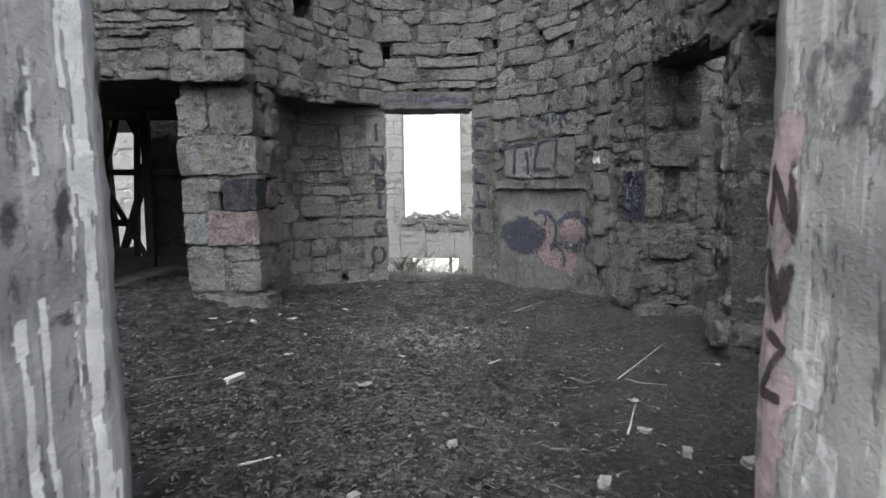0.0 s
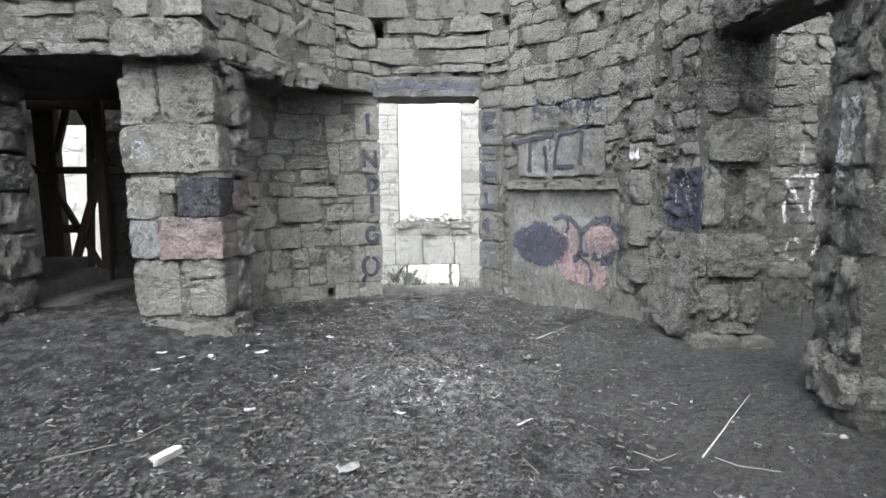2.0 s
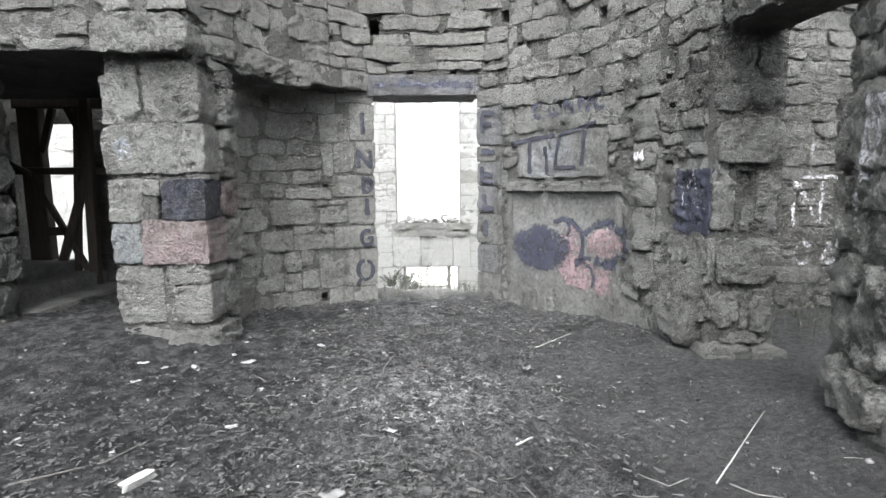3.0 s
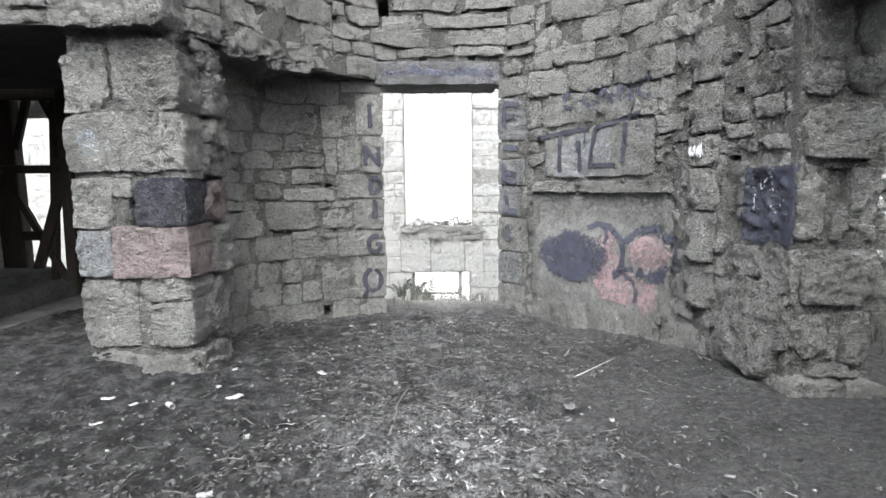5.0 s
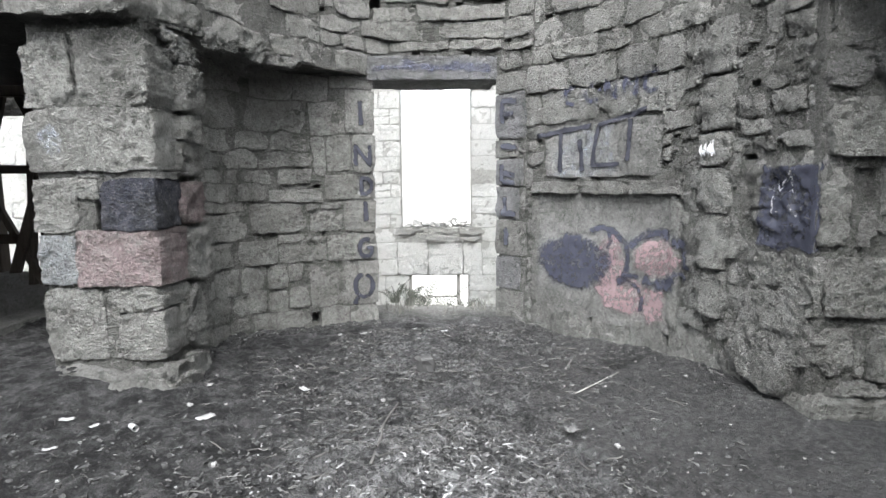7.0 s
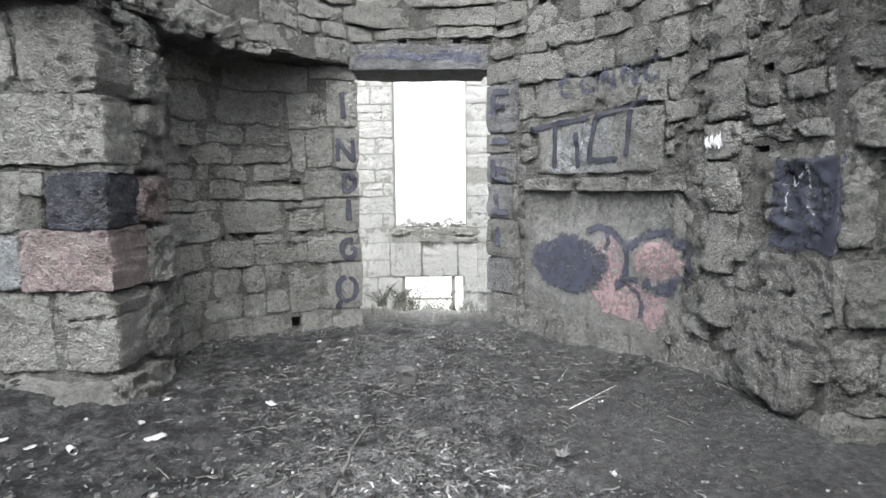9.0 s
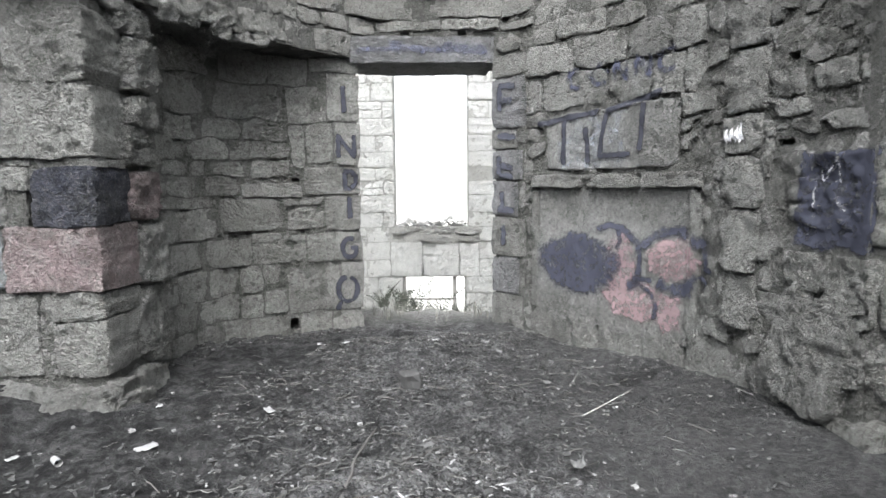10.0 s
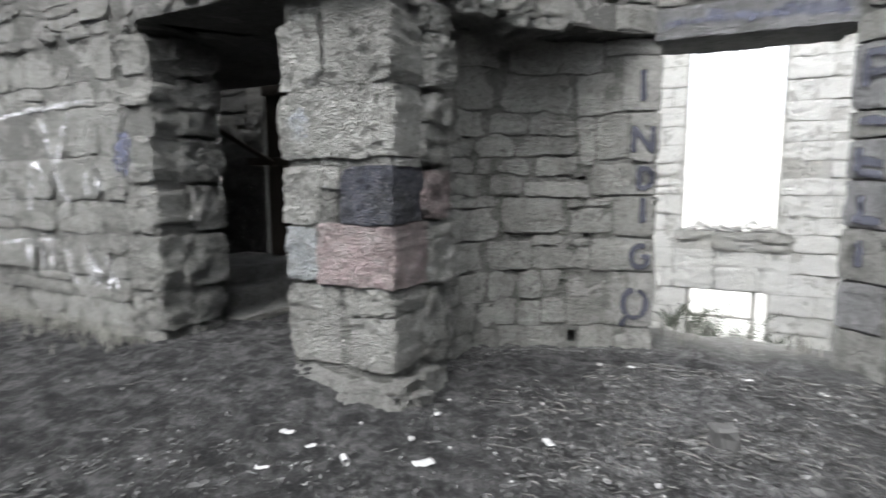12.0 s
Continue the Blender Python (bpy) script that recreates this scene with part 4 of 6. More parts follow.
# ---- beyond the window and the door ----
outer = masonry("wall_outer", "outer wall with a wide gap, outdoor brightness in its stone colour", Line((-4.0, 14.4), (4.5, 14.4)), -2.4, 4.2, 0.5, holes=[(3.0, 4.48, 0.66, 4.2), (3.14, 4.42, -2.2, -0.36)],
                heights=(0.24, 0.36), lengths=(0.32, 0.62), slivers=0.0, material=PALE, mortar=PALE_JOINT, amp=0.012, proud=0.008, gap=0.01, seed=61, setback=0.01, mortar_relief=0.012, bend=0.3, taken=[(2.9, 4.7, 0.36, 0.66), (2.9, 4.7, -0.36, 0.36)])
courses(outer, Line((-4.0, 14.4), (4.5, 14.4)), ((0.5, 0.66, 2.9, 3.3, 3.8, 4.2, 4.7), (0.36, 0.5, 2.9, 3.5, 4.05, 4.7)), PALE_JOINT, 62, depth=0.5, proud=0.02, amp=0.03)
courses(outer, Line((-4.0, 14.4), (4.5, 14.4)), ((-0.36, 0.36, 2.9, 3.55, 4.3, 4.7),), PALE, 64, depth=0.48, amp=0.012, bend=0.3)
# dark stone stands in for the gloom of the roofed passage
back_wall = masonry("wall_back_room", "dark back wall of the side passage", Line((-7.0, 9.6), (-2.5, 9.6)), -0.2, 3.0, 0.4, holes=[(0.86, 1.93, 0.02, 2.5)], material=SHADED, seed=63)
core("ceiling_passage", Line((-7.2, 7.52), (-2.5, 7.52)), 2.76, 2.95, 1.75, [], SHADED, "dark slab over the side passage", 0.0)
core("wall_passage_side", Line((-7.0, 7.5), (-7.0, 9.6)), -0.2, 2.76, 0.4, [], SHADED, "dark side wall of the passage", 0.0)
core("wall_passage_end", Line((-2.75, 9.6), (-2.75, 7.45)), -0.2, 2.76, 0.12, [], SHADED, "dark end wall of the passage", 0.0)
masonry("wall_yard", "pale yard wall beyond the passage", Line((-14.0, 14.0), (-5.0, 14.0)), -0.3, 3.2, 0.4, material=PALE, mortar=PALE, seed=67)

# the bare tops of the high walls, unseen, added to keep sky light out
core("wall_apse_crown", top_line, 5.0, 7.5, 0.65, [], RUBBLE, "unseen high wall top added to hold back sky light", 0.0)
core("wall_left_crown", left_top_line, 5.0, 6.0, 0.9, [], RUBBLE, "unseen high wall top added to hold back sky light", 0.0)
# not in view: added to close the hall and throw light back
core("wall_hall_end", Line((-10.0, 1.4), (-10.0, 6.8)), -0.3, 5.0, 0.6, [], RUBBLE, "unseen rubble wall added to close the hall and bounce light", 0.0)

# ---- paint on the walls ----
from mathutils.bvhtree import BVHTree

bpy.context.view_layer.update()
tv, tf = [], []
for ob in SHELL:
    if ob.matrix_world.translation.y > 13:
        continue
    m, k = ob.matrix_world, len(tv)
    tv += [m @ v.co for v in ob.data.vertices]
    tf += [tuple(i + k for i in p.vertices) for p in ob.data.polygons]
SURFACE = BVHTree.FromPolygons(tv, tf)


def on_wall(line, u, z, lift):
    """The point of the wall's real surface before (u, z), or None in a deep joint."""
    n = line.inward(u).to_3d()
    p = line.at(u)
    start = Vector((p.x, p.y, z)) + n * 0.3
    hit, nor, _, dist = SURFACE.ray_cast(start, -n, 0.6)
    if hit is None or not 0.1 < dist < 0.37:
        return None
    return hit + n * lift


def sheet(name, grid, material, parent, rings=1):
    """A skin from rows of points, with no faces over gaps and steps."""
    v, f, index = [], [], {}
    for j, row in enumerate(grid):
        for i, p in enumerate(row):
            if p is not None:
                index[i, j] = len(v)
                v.append(p)
    for j in range(len(grid) - 1):
        for i in range(len(grid[j]) - 1):
            ring = [(i, j), (i + 1, j), (i + 1, j + 1), (i, j + 1)]
            if all(q in index for q in ring):
                q = [index[r] for r in ring]
                if max((v[q[k]] - v[q[(k + 1) % 4]]).length for k in range(4)) < 0.05:
                    f.append(q)
    group = list(range(len(v)))

    def root(k):
        while group[k] != k:
            group[k] = group[group[k]]
            k = group[k]
        return k

    for q in f:
        for k in q[1:]:
            group[root(k)] = root(q[0])
    islands = {}
    for q in f:
        islands.setdefault(root(q[0]), []).append(q)
    for faces in islands.values():
        if len(faces) > 5:
            used = {k: n for n, k in enumerate(sorted({k for q in faces for k in q}))}
            around = {k: set() for k in used}
            count = dict.fromkeys(used, 0)
            for q in faces:
                for k in q:
                    count[k] += 1
                    around[k].update(q)
            depth = {k: 0 for k in used if count[k] < 4}
            for ring in range(1, rings + 1):
                for k in [k for k in used if k not in depth and any(depth.get(m, 99) == ring - 1 for m in around[k])]:
                    depth[k] = ring
            ob = link_mesh(name, [v[k] for k in used], [[used[k] for k in q] for q in faces], material, parent)
            spray = ob.data.attributes.new("spray", "FLOAT", "POINT")
            for k, n in used.items():
                spray.data[n].value = max(min(depth.get(k, rings), rings) / rings, 0.5 if rings == 1 else 0.0)


def stroke(parent, line, pts, width, material, lift=0.008, name="stroke"):
    """A sprayed line through points (u, z) of a wall."""
    pts = [Vector(p) for p in pts]
    path = []
    for a, c in zip(pts, pts[1:]):
        n = max(1, round((c - a).length / 0.02))
        path += [a.lerp(c, i / n) for i in range(n)]
    path.append(pts[-1])
    grid = []
    for k, p in enumerate(path):
        d = (path[min(k + 2, len(path) - 1)] - path[max(k - 2, 0)])
        d = d.normalized() if d.length > 1e-6 else Vector((1, 0))
        side = Vector((-d.y, d.x))
        w = width * (0.85 + 0.3 * noise.noise(Vector((p.x * 9, p.y * 9, 3)))) * (0.7 if k in (0, len(path) - 1) else 1)
        grid.append([on_wall(line, *(p + side * w * s), lift) for s in (-0.68, -0.3, 0.0, 0.3, 0.68)])
    return sheet(name, grid, material, parent)


def patch(parent, line, u0, u1, z0, z1, inside, material, lift=0.004, step=0.018, name="patch", soft=1, wander=1.0):
    """A painted field: the part of a rectangle of the wall where inside(u, z) is true."""
    nu, nz = round((u1 - u0) / step), round((z1 - z0) / step)
    grid = []
    for j in range(nz + 1):
        row = []
        for i in range(nu + 1):
            u, z = u0 + (u1 - u0) * i / nu, z0 + (z1 - z0) * j / nz
            wob = wander * 0.05 * noise.noise(Vector((u * 7, z * 7, 1))) + 0.008 * noise.noise(Vector((u * 25, z * 25, 4)))
            row.append(on_wall(line, u, z, lift) if inside(u + wob, z + wob) else None)
        grid.append(row)
    return sheet(name, grid, material, parent, soft)


def oval(cu, cz, ru, rz):
    return lambda u, z: ((u - cu) / ru) ** 2 + ((z - cz) / rz) ** 2 < 1


def arc(cu, cz, ru, rz, a0, a1, n=10):
    return [(cu + ru * math.cos(radians(a0 + (a1 - a0) * i / n)), cz + rz * math.sin(radians(a0 + (a1 - a0) * i / n))) for i in range(n + 1)]


def graffiti(label):
    return tagged(new("graffiti"), label, "graffiti", "graffiti on the walls")


BLACK = paint_material("black_spray", (0.025, 0.026, 0.034), 1.0)
FADED = paint_material("faded_spray", (0.042, 0.044, 0.056), 0.9)
NAVY_MARK = paint_material("navy_spray_mark", (0.045, 0.048, 0.07), 0.72, 14.0)
SOOTY = paint_material("soot_smear", (0.07, 0.071, 0.078), 0.8, 12.0)
LINTEL_MARK = paint_material("washed_navy_spray", (0.06, 0.064, 0.09), 0.62, 7.0)
LIME_WORN = paint_material("worn_limewash", (0.74, 0.74, 0.73), 0.6, 16.0)
SMEAR = paint_material("smeared_spray", (0.12, 0.121, 0.13), 0.55, 14.0)
LIME = paint_material("bright_limewash", (0.86, 0.86, 0.87), 1.1, 26.0)
BLUE_BLACK = paint_material("navy_spray", (0.032, 0.034, 0.048), 0.8, 20.0)
PINK = paint_material("rose_spray", (0.2, 0.145, 0.15), 0.66, 18.0)
PALE_BLUE = paint_material("pale_blue_wash", (0.3, 0.325, 0.365), 0.42)
WHITE = paint_material("white_spray", (0.44, 0.44, 0.45), 0.56)
WHITE_WORN = paint_material("worn_white_spray", (0.55, 0.55, 0.57), 0.5)
WHITE_FAINT = paint_material("faint_white_spray", (0.5, 0.5, 0.52), 0.4, 12.0)
FRESH = paint_material("fresh_white_spray", (0.62, 0.62, 0.63), 0.85)
PLUM = paint_material("plum_spray", (0.05, 0.04, 0.043), 0.85, 12.0)

# a word down the blocks beside the window
g = graffiti("dark blue capital letters INDIGO sprayed down stone blocks")
for pts in ([(2.47, 2.48), (2.48, 2.21)], [(2.41, 1.77), (2.41, 1.99), (2.57, 1.78), (2.57, 2.0)], [(2.47, 1.63), (2.47, 1.46)], [(2.45, 1.63), (2.53, 1.63), (2.58, 1.58), (2.58, 1.51), (2.53, 1.46), (2.45, 1.46)],
            [(2.51, 1.38), (2.51, 1.15)], arc(2.5, 0.85, 0.075, 0.1, 50, 330) + [(2.57, 0.85), (2.51, 0.85)], arc(2.47, 0.42, 0.1, 0.13, 95, 440, 14), [(2.4, 0.3), (2.36, 0.2)]):
    stroke(g, niche_line, pts, 0.048, BLACK)
g = graffiti("pale blue spray blot on a pier block")
patch(g, pier_line, 0.04, 0.32, 1.7, 2.06, oval(0.17, 1.88, 0.11, 0.14), PALE_BLUE, 0.004)
# tag on the smooth slab
g = graffiti("black angular tag with a long bar over four strokes")
patch(g, right_line, 0.78, 1.55, 1.6, 2.12, lambda u, z: 0.8 < u < 1.5 and z < 2.1, PALE_BLUE, 0.003)
for pts in ([(0.58, 2.04), (0.86, 2.07), (1.24, 2.1)], [(1.3, 2.09), (1.6, 2.14), (1.84, 2.19)], [(0.87, 2.07), (0.87, 1.66)], [(1.1, 1.98), (1.13, 1.66)], [(1.32, 2.1), (1.25, 1.72), (1.57, 1.72)], [(1.68, 2.12), (1.65, 1.74)]):
    stroke(g, right_line, pts, 0.045, BLACK, 0.012)
# faded letters over it
g = graffiti("faded dark sprayed letters on rough stone")
for pts in (arc(1.0, 2.4, 0.09, 0.08, 60, 300), arc(1.24, 2.4, 0.08, 0.08, 0, 360), [(1.39, 2.32), (1.39, 2.49), (1.5, 2.32), (1.5, 2.49)], [(1.59, 2.32), (1.59, 2.5), (1.71, 2.32), (1.71, 2.5)], arc(1.88, 2.42, 0.09, 0.09, 30, 330)):
    stroke(g, right_line, pts, 0.05, NAVY_MARK, 0.008)
# big two-coloured piece on the rendered panel
g = graffiti("pink and navy bubble shapes sprayed on a rendered panel")
patch(g, right_line, 1.2, 2.1, 0.25, 1.15, lambda u, z: oval(1.47, 0.86, 0.2, 0.28)(u, z) or oval(1.55, 0.55, 0.3, 0.26)(u, z) or (1.66 < u < 2.12 and 0.26 < z < 0.72 + 0.2 * (1.8 - u)), PINK, 0.004, soft=3)
patch(g, right_line, 1.55, 2.36, 0.6, 1.24, oval(1.97, 0.89, 0.31, 0.23), PINK, 0.005, soft=3)
patch(g, right_line, 0.5, 1.6, 0.38, 1.16, oval(1.04, 0.77, 0.53, 0.36), BLUE_BLACK, 0.008, soft=5)
for pts, w in ((arc(1.97, 0.9, 0.28, 0.21, 165, 60), 0.09), (arc(1.98, 0.9, 0.3, 0.21, 60, -20), 0.13), (arc(1.98, 0.88, 0.29, 0.22, -20, -120), 0.13), ([(1.22, 1.08), (1.35, 1.13), (1.5, 1.1), (1.64, 1.0), (1.68, 0.9), (1.66, 0.72)], 0.06),
               ([(1.44, 1.1), (1.48, 1.0), (1.44, 0.92)], 0.04), ([(1.6, 0.7), (1.8, 0.7)], 0.05), ([(1.62, 0.68), (1.78, 0.6), (1.84, 0.5), (1.82, 0.38)], 0.045), ([(1.55, 0.62), (1.68, 0.68)], 0.08)):
    stroke(g, right_line, pts, w, BLUE_BLACK, 0.011)
# dark patch with scratched light lines
g = graffiti("dark navy sprayed patch with pale scratches")
patch(g, right_line, 2.88, 3.5, 1.04, 1.72, lambda u, z: 2.93 < u < 3.49 and 1.07 < z < 1.67, BLUE_BLACK, 0.005, 0.014, soft=2)
for pts in ([(3.06, 1.6), (3.12, 1.48), (3.2, 1.58)], [(3.22, 1.62), (3.24, 1.3)], [(3.08, 1.5), (3.06, 1.25)], [(3.2, 1.4), (3.28, 1.3)]):
    stroke(g, right_line, pts, 0.02, WHITE_WORN, 0.009)
# small white scribble
g = graffiti("small white sprayed zigzag on stone")
for k in range(4):
    stroke(g, right_line, [(2.44 + 0.04 * k, 1.74), (2.45 + 0.04 * k, 1.83 + 0.01 * k), (2.47 + 0.04 * k, 1.75)], 0.024, FRESH)
# dark marks down the other window jamb and along the lintel
g = graffiti("smudged dark letters down the window jamb")
for pts in ([(0.08, 2.46), (0.3, 2.44)], [(0.1, 2.46), (0.1, 2.2)], [(0.1, 2.32), (0.26, 2.3)], [(0.08, 1.97), (0.3, 1.95)], [(0.1, 1.78), (0.1, 1.58)], [(0.1, 1.68), (0.28, 1.64)], [(0.1, 1.58), (0.28, 1.56)],
            [(0.14, 1.42), (0.14, 1.22)], [(0.08, 1.24), (0.3, 1.22)], [(0.16, 1.08), (0.16, 0.86)]):
    stroke(g, right_line, pts, 0.065, FADED, 0.013)
g = graffiti("smudged blue-black paint on the window lintel")
patch(g, top_line, 2.46, 3.98, 2.66, 3.0, lambda u, z: 2.5 < u < 3.95 and 2.72 < z < 2.96, LINTEL_MARK, 0.005, 0.022, soft=3)
# side chamber and near pier
side_line = Line((2.78, 7.7), (7.0, 7.7))
g = graffiti("white capital letters sprayed on rubble")
for pts in ([(1.34, 1.97), (1.34, 1.6)], [(1.12, 1.58), (1.68, 1.58)], [(1.17, 1.56), (1.17, 1.02)], [(1.17, 1.55), (1.47, 1.02)], [(1.47, 1.02), (1.47, 1.55)], arc(1.3, 0.72, 0.1, 0.12, 40, 320), [(1.5, 0.6), (1.6, 0.82), (1.7, 0.6), (1.52, 0.62)], [(1.55, 0.4), (1.8, 0.45)]):
    stroke(g, side_line, pts, 0.06, WHITE)
g = graffiti("worn white paint smear on the dark pier")
patch(g, near_line, 0.26, 0.76, 1.45, 2.05, lambda u, z: abs(u - 0.53 - 0.06 * math.sin(z * 7)) < 0.13 and 1.52 < z < 2.0, WHITE, 0.006)
patch(g, near_line, 0.1, 0.5, 1.1, 1.6, oval(0.27, 1.4, 0.1, 0.09), WHITE_WORN, 0.006)
patch(g, near_line, 0.0, 0.34, 1.05, 1.4, oval(0.14, 1.2, 0.1, 0.1), WHITE, 0.006)
# left wall
g = graffiti("worn white and blue scribbles across the pale wall")
for k, pts in enumerate(([(3.06, 2.16), (3.6, 2.2), (4.55, 2.24)], [(3.77, 2.12), (3.94, 1.62), (4.14, 1.31)], [(4.25, 2.16), (3.94, 1.62)], [(3.7, 1.72), (3.55, 1.66), (3.5, 1.23)], [(3.63, 1.7), (3.76, 1.62), (3.77, 1.3)],
                         [(4.48, 1.85), (4.45, 1.39)], [(3.0, 0.9), (3.3, 0.93), (3.87, 0.96)], [(3.43, 0.95), (3.42, 0.7)], [(3.6, 0.95), (3.62, 0.66)], [(3.76, 0.95), (3.78, 0.68)], [(4.38, 0.96), (4.35, 0.45)],
                         [(4.65, 0.86), (4.79, 0.55)], [(4.79, 0.84), (4.6, 0.5)], [(2.6, 1.9), (2.8, 1.3), (3.0, 1.9)], [(4.05, 0.9), (4.1, 0.6), (4.2, 0.55)], [(3.1, 1.5), (3.2, 1.2)])):
    stroke(g, left_line, pts, 0.06, WHITE_WORN)
for cu, cz, ru, rz in ((3.9, 1.65, 0.2, 0.2), (3.5, 0.85, 0.35, 0.2), (4.45, 0.7, 0.3, 0.3), (4.6, 1.45, 0.2, 0.25)):
    patch(g, left_line, cu - ru, cu + ru, cz - rz, cz + rz, oval(cu, cz, ru * 0.9, rz * 0.9), WHITE_FAINT, 0.004, 0.025, soft=4)
patch(g, left_line, 4.8, 5.2, 1.5, 2.0, oval(4.96, 1.76, 0.12, 0.22), NAVY_MARK, 0.005)
# jamb letters
ROSE_WASH = paint_material("rose_wash", (0.42, 0.33, 0.33), 0.75, 9.0)
g = graffiti("dark letters and a heart over rose wash on plaster")
patch(g, entry_right, 0.0, 0.2, 0.3, 1.72, lambda u, z: u < 0.16 + 0.025 * math.sin(z * 9) and z < 1.66, ROSE_WASH, 0.003, 0.016)
for pts, w in (([(0.025, 1.38), (0.03, 1.54), (0.13, 1.36), (0.108, 1.56)], 0.032), ([(0.007, 1.34), (0.04, 1.24), (0.067, 1.16), (0.1, 1.24), (0.119, 1.31)], 0.036), ([(0.03, 1.31), (0.07, 1.22), (0.09, 1.3)], 0.026),
               ([(0.0, 1.11), (0.05, 1.115), (0.1, 1.09), (0.05, 1.01), (0.013, 0.953), (0.112, 0.965)], 0.03)):
    stroke(g, entry_right, [(u + 0.022, z) for u, z in pts], w, PLUM, 0.006)
for pts in ([(0.23, 1.58), (0.19, 1.66), (0.171, 1.73), (0.185, 1.775), (0.21, 1.79), (0.25, 1.76), (0.262, 1.72)], [(0.262, 1.73), (0.28, 1.76), (0.32, 1.76), (0.351, 1.7), (0.31, 1.64), (0.264, 1.6)]):
    stroke(g, entry_right, pts, 0.045, SMEAR, 0.006)
g = graffiti("dark spray smears on the grey jamb")
patch(g, entry_right, 0.24, 0.44, 1.5, 1.8, oval(0.34, 1.64, 0.05, 0.11), SMEAR, 0.004, 0.012)
patch(g, entry_right, 0.2, 0.38, 1.22, 1.5, oval(0.287, 1.36, 0.03, 0.1), SMEAR, 0.004, 0.012)
patch(g, entry_right, 0.14, 0.3, 1.36, 1.6, oval(0.216, 1.48, 0.03, 0.09), SOOTY, 0.004, 0.012, soft=3, wander=0.4)
g = graffiti("flaked bright limewash on the grey jamb")
patch(g, entry_right, 0.12, 0.4, 0.9, 1.2, lambda u, z: 0.16 < u < 0.24 + 0.12 * (z - 0.95) and 0.95 < z < 1.13, LIME_WORN, 0.004, 0.012)
patch(g, entry_right, 0.1, 0.2, 1.48, 1.58, oval(0.15, 1.53, 0.025, 0.03), LIME, 0.004, 0.01)
patch(g, entry_right, 0.2, 0.42, 0.6, 1.0, lambda u, z: 0.24 < u < 0.36 and 0.65 < z < 0.95, LIME_WORN, 0.004, 0.012)
g = graffiti("bright white limewash streak with dark spray smears")
for u, wide, z0, z1 in ((0.795, 0.036, 1.44, 2.0), (0.79, 0.03, 1.0, 1.44), (0.787, 0.028, 0.3, 1.02), (0.746, 0.018, 1.72, 2.0), (0.735, 0.013, 1.3, 1.7), (0.735, 0.011, 0.6, 1.25), (0.64, 0.009, 1.52, 1.8), (0.622, 0.016, 0.5, 1.28), (0.56, 0.02, 0.4, 1.25), (0.84, 0.016, 0.4, 0.8)):
    patch(g, entry_left, u - 0.08, u + 0.08, z0, z1, lambda a, z: abs(a - u - 0.004 * math.sin(z * 11 + u * 40)) < wide * (1.05 + 0.2 * math.sin(z * 17 + u * 9)), LIME, 0.004, 0.009, wander=0.12)
for u, z, ru, rz in ((0.62, 1.65, 0.016, 0.09), (0.65, 1.59, 0.02, 0.07), (0.7, 1.46, 0.03, 0.07), (0.623, 1.5, 0.018, 0.07), (0.557, 1.435, 0.04, 0.035), (0.677, 1.21, 0.05, 0.035), (0.764, 1.14, 0.02, 0.03), (0.888, 1.76, 0.025, 0.14),
                     (0.79, 1.41, 0.02, 0.04), (0.77, 1.63, 0.015, 0.04), (0.845, 1.5, 0.012, 0.03), (0.6, 1.8, 0.02, 0.1)):
    patch(g, entry_left, u - 0.08, u + 0.08, z - 0.18, z + 0.18, oval(u, z, ru * 1.5, rz * 1.7), SOOTY, 0.007, 0.01, soft=3, wander=0.6)

# ---- behind the doorway: steps and timber bracing ----
def beam(parent, a, c, w, d, name="beam", material=None):
    """A squared timber from a to c, slightly worn."""
    a, c = Vector(a), Vector(c)
    bm = bmesh.new()
    bmesh.ops.create_cube(bm, size=1.0)
    bmesh.ops.scale(bm, vec=(w, d, (c - a).length), verts=bm.verts)
    bmesh.ops.bevel(bm, geom=bm.edges[:], offset=min(w, d) * 0.08, segments=1, affect="EDGES")
    bmesh.ops.transform(bm, matrix=Matrix.Translation((a + c) / 2) @ (c - a).to_track_quat("Z", "X").to_matrix().to_4x4(), verts=bm.verts)
    return part(name, bm, material or TIMBER, parent)


frame_thing = tagged(new("timber_bracing"), "dark timber posts with crossed braces blocking the far opening", "timber frame")
beam(frame_thing, (-5.69, 9.45, 0.3), (-5.72, 9.45, 2.76), 0.3, 0.16, "post")
beam(frame_thing, (-5.22, 9.42, 0.2), (-5.04, 9.42, 2.76), 0.08, 0.08, "post")
beam(frame_thing, (-4.9, 9.3, 0.0), (-4.86, 9.3, 2.76), 0.13, 0.1, "post")
beam(frame_thing, (-6.2, 9.4, 1.8), (-4.3, 9.4, 1.78), 0.1, 0.12, "rail")
beam(frame_thing, (-5.1, 9.36, 1.88), (-4.82, 9.36, 1.88), 0.08, 0.07, "block")
beam(frame_thing, (-5.56, 9.4, 2.05), (-5.36, 9.4, 2.7), 0.09, 0.06, "brace")
beam(frame_thing, (-5.2, 9.4, 2.7), (-4.82, 9.4, 1.9), 0.08, 0.06, "brace")
beam(frame_thing, (-5.58, 9.38, 1.45), (-4.92, 9.38, 0.15), 0.08, 0.06, "brace")
beam(frame_thing, (-5.48, 9.34, 0.2), (-4.94, 9.34, 1.72), 0.12, 0.06, "brace")
beam(frame_thing, (-5.55, 9.38, 0.95), (-5.22, 9.38, 0.95), 0.12, 0.06, "rail")
beam(frame_thing, (-6.4, 9.1, 2.2), (-5.7, 9.35, 1.75), 0.06, 0.06, "brace")
